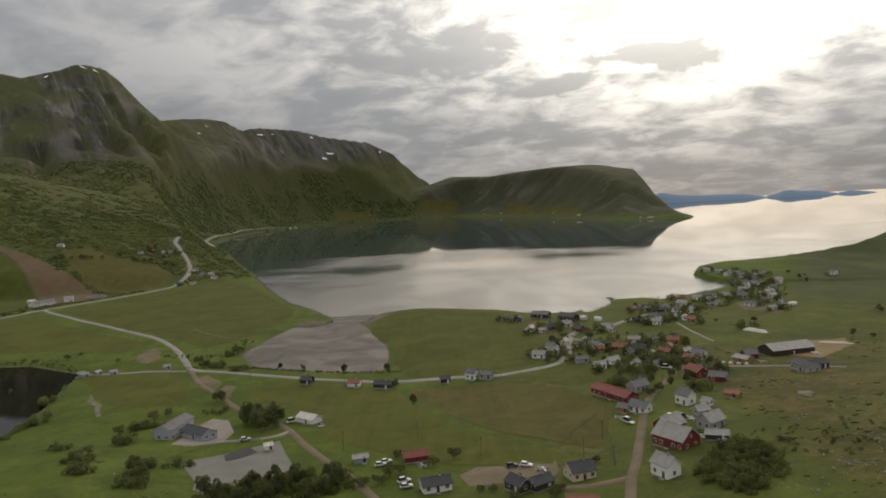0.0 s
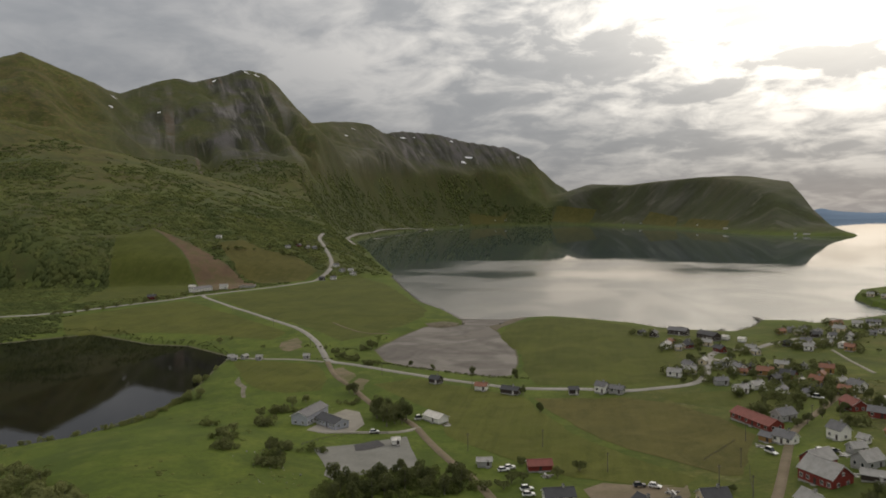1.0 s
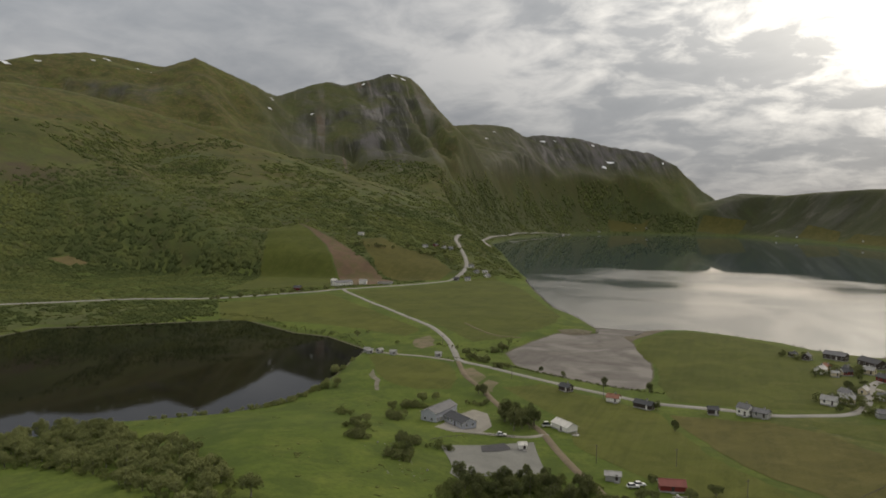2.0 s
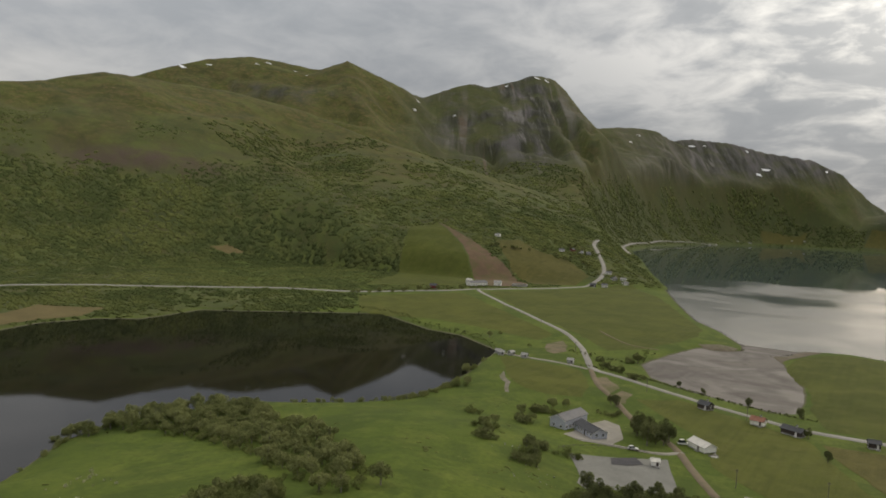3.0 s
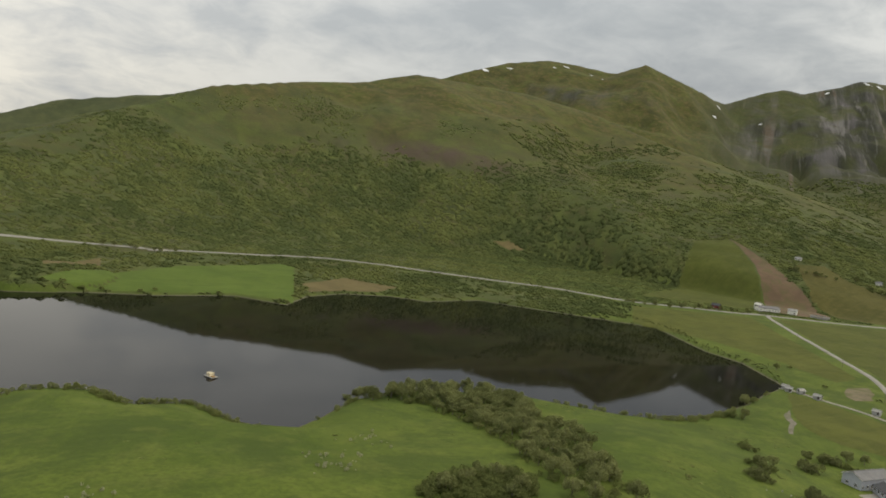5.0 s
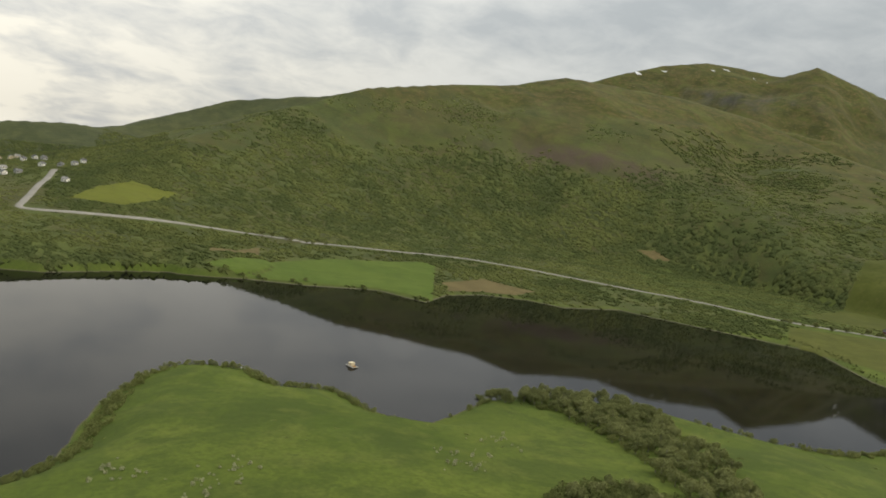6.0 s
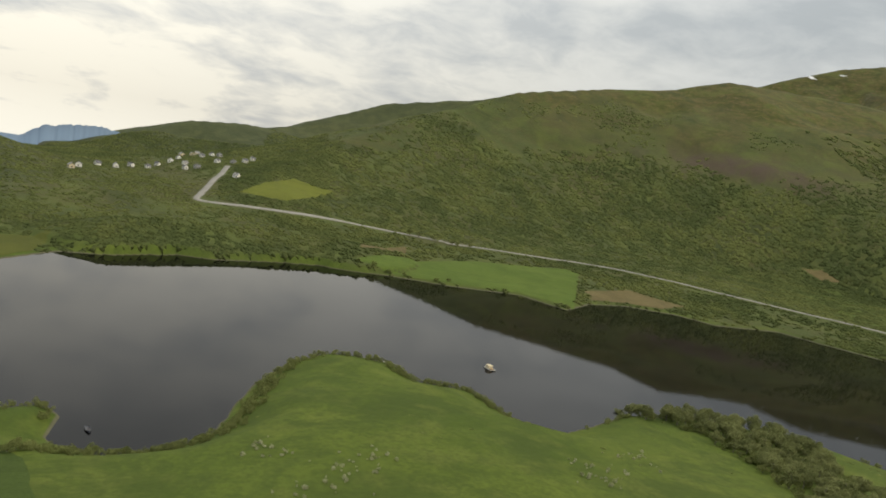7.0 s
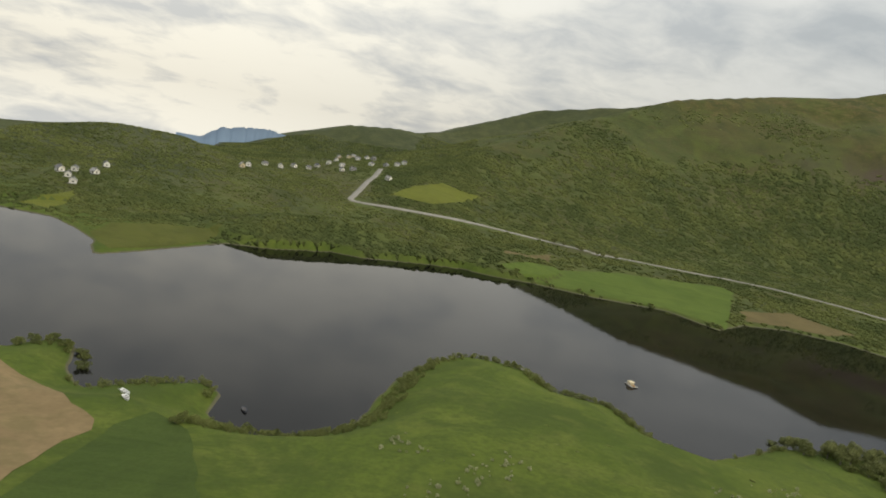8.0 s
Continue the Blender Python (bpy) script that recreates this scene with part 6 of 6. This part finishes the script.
def stand(name, xs, ys, sizes, mat, label, blobs=5, seed=1, broad=1.0, low=1.0):
    """One object with a crown at every place."""
    if not len(xs):
        return
    tpl = stand_templates(seed, blobs) if blobs else LEAFY
    rng = np.random.default_rng(seed + 5)
    zs = ground_z(xs, ys)
    kind, ang, tall = rng.integers(0, 8, len(xs)), rng.uniform(0, 2 * np.pi, len(xs)), rng.uniform(0.85, 1.3, len(xs))
    cos, fas, base = [], [], 0
    for k in range(8):
        sel = np.nonzero(kind == k)[0]
        if not len(sel):
            continue
        v, f = tpl[k]
        ca, sa = np.cos(ang[sel])[:, None], np.sin(ang[sel])[:, None]
        s = sizes[sel][:, None]
        x = (v[None, :, 0] * ca - v[None, :, 1] * sa) * s * broad + xs[sel][:, None]
        y = (v[None, :, 0] * sa + v[None, :, 1] * ca) * s * broad + ys[sel][:, None]
        z = (v[None, :, 2] - (0.58 if low < 1 else 0.05)) * s * low * tall[sel][:, None] + (ground_z(x, y) if low < 1 else zs[sel][:, None])
        cos.append(np.stack([x, y, z], -1).reshape(-1, 3))
        fas.append((f[None] + (np.arange(len(sel)) * len(v))[:, None, None] + base).reshape(-1, 3))
        base += len(sel) * len(v)
    tagged(new(name, joined(name, np.concatenate(cos), np.concatenate(fas), mat, blobs > 2)), label, "trees", kind="stuff")


LEAFY = []
for k in range(8):
    shape = random.Random(300 + k)
    humps = [((0, 0, 0.42), (0.42, 0.42, 0.40))] + [((0.3 * math.cos(a), 0.3 * math.sin(a), shape.uniform(0.25, 0.6)), (0.26, 0.26, 0.26)) for a in (0.3, 2.2, 4.4)]
    spray, tris = leaf_cloud(shape, humps, 90, 0.11)
    LEAFY.append((np.array([tuple(v) for v in spray]), np.array(tris)))


def thicket(name, areas, lines, count, sizes, label, seed, leaves=None):
    """Undergrowth of leafy bushes over polygons and along lines, as one object."""
    rng = np.random.default_rng(seed)
    xs, ys = [], []
    for poly in areas:
        px, py = rng.uniform(min(p[0] for p in poly), max(p[0] for p in poly), count), rng.uniform(min(p[1] for p in poly), max(p[1] for p in poly), count)
        ok = inside_and_distance(px, py, poly) < 0
        xs.append(px[ok]), ys.append(py[ok])
    for pts, wide in lines:
        ln = smooth_line(pts, 0.9)
        xs.append(ln[:, 0] + rng.normal(0, wide, len(ln))), ys.append(ln[:, 1] + rng.normal(0, wide, len(ln)))
    xs, ys = np.concatenate(xs), np.concatenate(ys)
    ok = ground_z(xs, ys) > 0.5
    xs, ys = xs[ok], ys[ok]
    stand(name, xs, ys, rng.uniform(*sizes, len(xs)), leaves or SCRUB, label, 0, seed)


def near_line(x, y, lines, far):
    best = np.full(x.shape, 1e9)
    for ln in lines:
        for px, py in ln[::3]:
            best = np.minimum(best, (x - px) ** 2 + (y - py) ** 2)
    return best < far * far


def scatter(count, x0, x1, y0, y1, seed):
    rng = np.random.default_rng(seed)
    x, y = rng.uniform(x0, x1, count), rng.uniform(y0, y1, count)
    h = ground_z(x, y)
    shore = np.minimum(np.minimum(inside_and_distance(x, y, FJORD), inside_and_distance(x, y, LAKE)), inside_and_distance(x, y, POND))
    ok = (shore > 3) & (h > 0.8)
    for poly in CLEAR:
        ok &= inside_and_distance(x, y, poly) > 1.5
    ok &= ~near_line(x, y, ROADS, 9.0)
    return x[ok], y[ok], h[ok], shore[ok], rng


def above_road(x, y):
    """True on the hill side of the west road."""
    line = smooth_line(WEST_ROAD, 20)
    d = (x[:, None] - line[None, :, 0]) ** 2 + (y[:, None] - line[None, :, 1]) ** 2
    k = np.argmin(d, 1)
    t = np.gradient(line, axis=0)[k]
    return t[:, 0] * (y - line[k, 1]) - t[:, 1] * (x - line[k, 0]) < 0


x, y, h, shore, rng = scatter(105000, -1750, -380, -250, 1350, 21)
up = above_road(x, y) & (x < -400) & (np.hypot(x, y) < 1900)
dense = np.clip(1.35 - (h - 20) / 150 + (fbm(x, y, 130, 3) - 0.5) * 2.6, np.where(h < 90, 0.5, 0.0), 1)
lift = np.degrees(np.arctan2(h - EYE.z, np.hypot(x, y)))
burnt = np.exp(-(((np.degrees(np.arctan2(-x, y)) - 56) / 6.5) ** 2 + ((lift - 2.7) / 0.85) ** 2))
take = up & (rng.random(len(x)) > burnt * 0.9) & (h > 3.5) & (h < 330) & (rng.random(len(x)) < dense * 0.62) & ~near_line(x, y, [smooth_line(WEST_ROAD, 12)], 14.0)
stand("hillside_woods", x[take], y[take], rng.uniform(3.6, 7.5, take.sum()) * np.clip(1.15 - h[take] / 600, 0.5, 1), WOODS, "dense birch woods on the lower hillside", 4, 3, 2.15, 0.37)
x, y, h, shore, rng = scatter(24000, -800, -420, -20, 640, 22)
take = ~above_road(x, y) & (x < -440) & ~near_line(x, y, [smooth_line(WEST_ROAD, 12)], 17.0) & (rng.random(len(x)) < np.clip(0.75 + (fbm(x, y, 50, 3) - 0.5) * 3, 0.05, 1) * 0.8)
stand("lakeside_scrub", x[take], y[take], rng.uniform(2.6, 5.0, take.sum()), WOODS, "birch scrub between the road and the lake", 5, 4, 1.6, 0.75)
x, y, h, shore, rng = scatter(60000, -1400, -440, -420, 40, 23)
take = (rng.random(len(x)) < np.clip(0.85 + (fbm(x, y, 110, 3) - 0.5) * 1.8, 0.3, 1) * 0.62) & ~((x < -730) & (x > -1040) & (np.abs(y + 130 - (x + 880) * 0.45) < 26) & (rng.random(len(x)) < 0.7))
stand("west_woods", x[take], y[take], rng.uniform(2.0, 4.2, take.sum()), WOODS, "low birch woods around the head of the lake", 4, 5, 2.1, 0.42)
x, y, h, shore, rng = scatter(95000, -1600, -150, 1000, 4350, 24)
take = (h > 5) & (h < 300) & (rng.random(len(x)) < np.clip(0.7 + (fbm(x, y, 150, 3) - 0.5) * 2.6 - np.clip((h - 150) / 250, 0, 1), 0.02, 1) * 0.5)
stand("bayside_woods", x[take], y[take], rng.uniform(6.0, 11.0, take.sum()), WOODS, "birch woods above the bay", 3, 6, 1.9, 0.55)
x, y, h, shore, rng = scatter(16000, -330, 330, -140, 560, 25)
wildness = np.clip((fbm(x, y, 55, 3) - 0.52) * 5, 0, 1)
take = rng.random(len(x)) < np.where(x > 105, 0.06 + wildness * 0.2, np.where((x < -85) & (y > 185) & (y < 340), np.clip((fbm(x, y, 14, 3) - 0.60) * 8, 0, 0.9), wildness * 0.03))
stand("meadow_scrub", x[take], y[take], rng.uniform(0.5, 1.5, take.sum()), SCRUB, "low scrub scattered over rough grass", 4, 7, 2.0, 0.45)

thicket("hedge_undergrowth", [HEDGE, [(-150, 107), (-160, 126), (-157, 146), (-142, 145), (-131, 130), (-145, 104)], [(-85, 222), (-82, 236), (-60, 257), (-38, 254), (-32, 237), (-86, 203)], [(72, 212), (83, 233), (98, 240), (106, 224), (97, 202), (80, 190)]], [], 520, (1.2, 3.6),
        "thick green undergrowth between the birches", 61)
thicket("shore_thicket", [], [([(-186, -60), (-202, -48), (-212, -38), (-206, -26), (-214, -16), (-236, -7), (-262, -2), (-287, 1), (-315, 13), (-333, 28), (-327, 54)], 2.4), ([(-327, 56), (-304, 64), (-299, 88), (-280, 96), (-264, 106), (-276, 140), (-292, 165)], 2.0),
                              ([(-243, -138), (-252, -130), (-252, -120), (-236, -112), (-224, -105), (-224, -98), (-228, -88), (-240, -74), (-234, -62), (-219, -58)], 3.0), ([(-262, 270), (-240, 292), (-220, 318), (-220, 355), (-236, 398), (-244, 440)], 2.0)],
        0, (1.4, 3.4), "low willow thicket along the lake shore", 62)
thicket("roadside_scrub", [[(100, 240), (112, 250), (135, 240), (150, 215), (130, 200), (105, 215)]], [([(-262, 484), (-300, 520), (-345, 528), (-420, 568), (-470, 560), (-520, 500)], 4.0), ([(-204, 505), (-165, 500), (-156, 512), (-160, 560)], 3.0), ([(-176, 464), (-140, 460), (-105, 448), (-60, 432), (-30, 424)], 1.2)],
        110, (0.7, 1.7), "low scrub beside the road and shore", 63, SHADED_LEAF)
thicket("field_thicket", [[(x - 5, y - 4), (x + 4, y - 5), (x + 5, y + 4), (x - 4, y + 5)] for x, y in ((-214, 357), (-236, 404), (-146, 268), (-114, 247), (-150, 330), (-170, 300), (-138, 335), (-104, 262))], [], 12, (1.6, 4.2),
        "clumps of willow scrub on the rough grass", 65)
rng = np.random.default_rng(71)
near_homes = [p for p in GARDENS if p[0] > 0 and 0 < p[1] < 900] * 2
clumps = [(80, 344), (129, 449), (114, 398), (128, 391), (111, 318), (133, 347), (93, 349), (206, 481), (129, 383), (123, 386), (88, 342), (119, 402), (136, 352), (104, 366), (98, 372), (146, 398)] * 4
ang = rng.uniform(0, 2 * np.pi, len(near_homes))
px = np.concatenate([np.array([p[0] for p in near_homes]) + 7.5 * np.cos(ang), np.array([p[0] for p in clumps]) + rng.uniform(-5, 5, len(clumps))])
py = np.concatenate([np.array([p[1] for p in near_homes]) + 7.5 * np.sin(ang), np.array([p[1] for p in clumps]) + rng.uniform(-5, 5, len(clumps))])
dry_land = ground_z(px, py) > 0.6
px, py = px[dry_land], py[dry_land]
stand("village_trees", px, py, rng.uniform(4.0, 7.5, len(px)), SHADED_LEAF, "garden trees among the village houses", 0, 14)
rng = np.random.default_rng(83)
px, py = rng.uniform(95, 330, 2600), rng.uniform(150, 420, 2600)
clump = (fbm(px, py, 26, 3) > 0.56) & (px > 100 + 0.12 * (py - 200)) & ~near_line(px, py, ROADS, 7.0)
for poly in CLEAR:
    clump &= inside_and_distance(px, py, poly) > 2
px, py = px[clump], py[clump]
stand("heath_scrub", px, py, rng.uniform(0.7, 2.0, len(px)), SCRUB, "low clumps of heather and juniper on the slope", 4, 15, 1.8, 0.5)
thicket("school_thicket", [[(x - 5, y - 4), (x + 4, y - 5), (x + 5, y + 4), (x - 4, y + 5)] for x, y in ((-143, 304), (-148, 330), (-119, 353), (-111, 233), (-136, 249), (-117, 263), (-163, 471), (-155, 466), (-135, 451), (-158, 527), (-174, 488), (-160, 504))], [], 9, (2.4, 5.2),
        "dark clumps of trees and bushes near the school", 66, SHADED_LEAF)
thicket("village_shrubs", [[(60, 415), (62, 450), (90, 500), (120, 500), (148, 450), (140, 400), (115, 375), (90, 385)], [(140, 520), (150, 590), (200, 600), (235, 640), (240, 610), (200, 540), (160, 505)], [(245, 560), (260, 640), (295, 720), (335, 760), (340, 700), (300, 610), (265, 545)]], [], 150, (1.0, 2.6),
        "garden shrubs between the village houses", 64, SHADED_LEAF)
# Stones along the tide line of the bay and round the mud flat.
rng = np.random.default_rng(91)
edge = smooth_line([p for p in FJORD if p[1] < 1150 and p[0] < 700], 2.2)
px, py = edge[:, 0] + rng.normal(0, 1.6, len(edge)), edge[:, 1] + rng.normal(0, 1.6, len(edge))
wet = (ground_z(px, py) > -0.6) & (rng.random(len(px)) < 0.8)
stand("shore_stones", px[wet], py[wet], rng.uniform(0.7, 2.0, wet.sum()), TIDE, "dark stones along the tide line", 2, 10)
# Broken rock bands across the heather slope.
rng = np.random.default_rng(58)
bands = [smooth_line(p, 0.55) for p in ([(92, 204), (101, 208), (109, 206), (115, 201), (126, 197), (140, 196)], [(127, 224), (131, 218), (131, 208), (136, 200)], [(150, 230), (146, 222), (140, 214)], [(120, 250), (132, 255), (146, 252)], [(150, 268), (160, 262), (172, 264)])]
px, py = np.concatenate([b[:, 0] for b in bands]), np.concatenate([b[:, 1] for b in bands])
px, py = px + rng.normal(0, 1.1, len(px)), py + rng.normal(0, 1.1, len(py))
bare = fbm(px, py, 9, 3) > 0.42
stand("slope_rocks", px[bare], py[bare], rng.uniform(0.5, 1.7, bare.sum()), OUTCROP, "weathered pale rock ribs in the heather", 3, 17, 1.5, 0.45)
# Creamy flowering weeds near the lake and pale stones on the rough ground.
rng = np.random.default_rng(77)
FLOWER = rough_material("cow_parsley", (0.20, 0.22, 0.10), (0.50, 0.49, 0.34), 1.2)
for name, places, count, wide, sizes, mat, label, blobs in (
        ("flower_clumps", ((-166, 24), (-176, 30), (-152, 12), (-190, 104), (-178, 95), (-186, 3), (-210, 128)), 16, 5, (0.5, 1.5), FLOWER, "creamy flowering weeds in the meadow grass", 0),
        ("field_stones", ((-118, 250), (-104, 222), (100, 190), (112, 196), (122, 204), (134, 212)), 14, 5, (0.4, 1.1), STONE, "pale boulders lying in the rough grass", 2)):
    px = np.concatenate([rng.normal(cx, wide, count) for cx, cy in places])
    py = np.concatenate([rng.normal(cy, wide, count) for cx, cy in places])
    stand(name, px, py, rng.uniform(*sizes, len(px)), mat, label, blobs, 9)

for az, el, size, turn in ((46.9, 10.65, 22, 0.3), (47.8, 10.5, 15, 0.2), (51.3, 10.1, 20, 0.4), (53.2, 9.75, 30, 0.4), (44.9, 10.2, 11, 0.2), (44.0, 10.0, 9, 0.1), (35.2, 8.6, 22, 0.5), (35.4, 7.9, 14, 0.4),
                           (25.8, 10.7, 22, 0.3), (25.0, 10.5, 20, 0.2), (28.2, 10.0, 16, 1.2), (32.2, 7.6, 12, 0.8), (17.7, 6.5, 16, 0.3), (18.3, 6.0, 16, 0.2)):
    snow_patch(az, el, size, turn, 2900)
for az, el, size, turn in ((13.8, 5.75, 26, 0.3), (12.9, 5.8, 14, 0.4), (8.6, 4.1, 40, 0.3), (9.0, 3.7, 26, 0.3), (9.9, 5.4, 20, 0.2), (4.6, 4.0, 18, 1.0)):
    snow_patch(az, el, size, turn, 4300)


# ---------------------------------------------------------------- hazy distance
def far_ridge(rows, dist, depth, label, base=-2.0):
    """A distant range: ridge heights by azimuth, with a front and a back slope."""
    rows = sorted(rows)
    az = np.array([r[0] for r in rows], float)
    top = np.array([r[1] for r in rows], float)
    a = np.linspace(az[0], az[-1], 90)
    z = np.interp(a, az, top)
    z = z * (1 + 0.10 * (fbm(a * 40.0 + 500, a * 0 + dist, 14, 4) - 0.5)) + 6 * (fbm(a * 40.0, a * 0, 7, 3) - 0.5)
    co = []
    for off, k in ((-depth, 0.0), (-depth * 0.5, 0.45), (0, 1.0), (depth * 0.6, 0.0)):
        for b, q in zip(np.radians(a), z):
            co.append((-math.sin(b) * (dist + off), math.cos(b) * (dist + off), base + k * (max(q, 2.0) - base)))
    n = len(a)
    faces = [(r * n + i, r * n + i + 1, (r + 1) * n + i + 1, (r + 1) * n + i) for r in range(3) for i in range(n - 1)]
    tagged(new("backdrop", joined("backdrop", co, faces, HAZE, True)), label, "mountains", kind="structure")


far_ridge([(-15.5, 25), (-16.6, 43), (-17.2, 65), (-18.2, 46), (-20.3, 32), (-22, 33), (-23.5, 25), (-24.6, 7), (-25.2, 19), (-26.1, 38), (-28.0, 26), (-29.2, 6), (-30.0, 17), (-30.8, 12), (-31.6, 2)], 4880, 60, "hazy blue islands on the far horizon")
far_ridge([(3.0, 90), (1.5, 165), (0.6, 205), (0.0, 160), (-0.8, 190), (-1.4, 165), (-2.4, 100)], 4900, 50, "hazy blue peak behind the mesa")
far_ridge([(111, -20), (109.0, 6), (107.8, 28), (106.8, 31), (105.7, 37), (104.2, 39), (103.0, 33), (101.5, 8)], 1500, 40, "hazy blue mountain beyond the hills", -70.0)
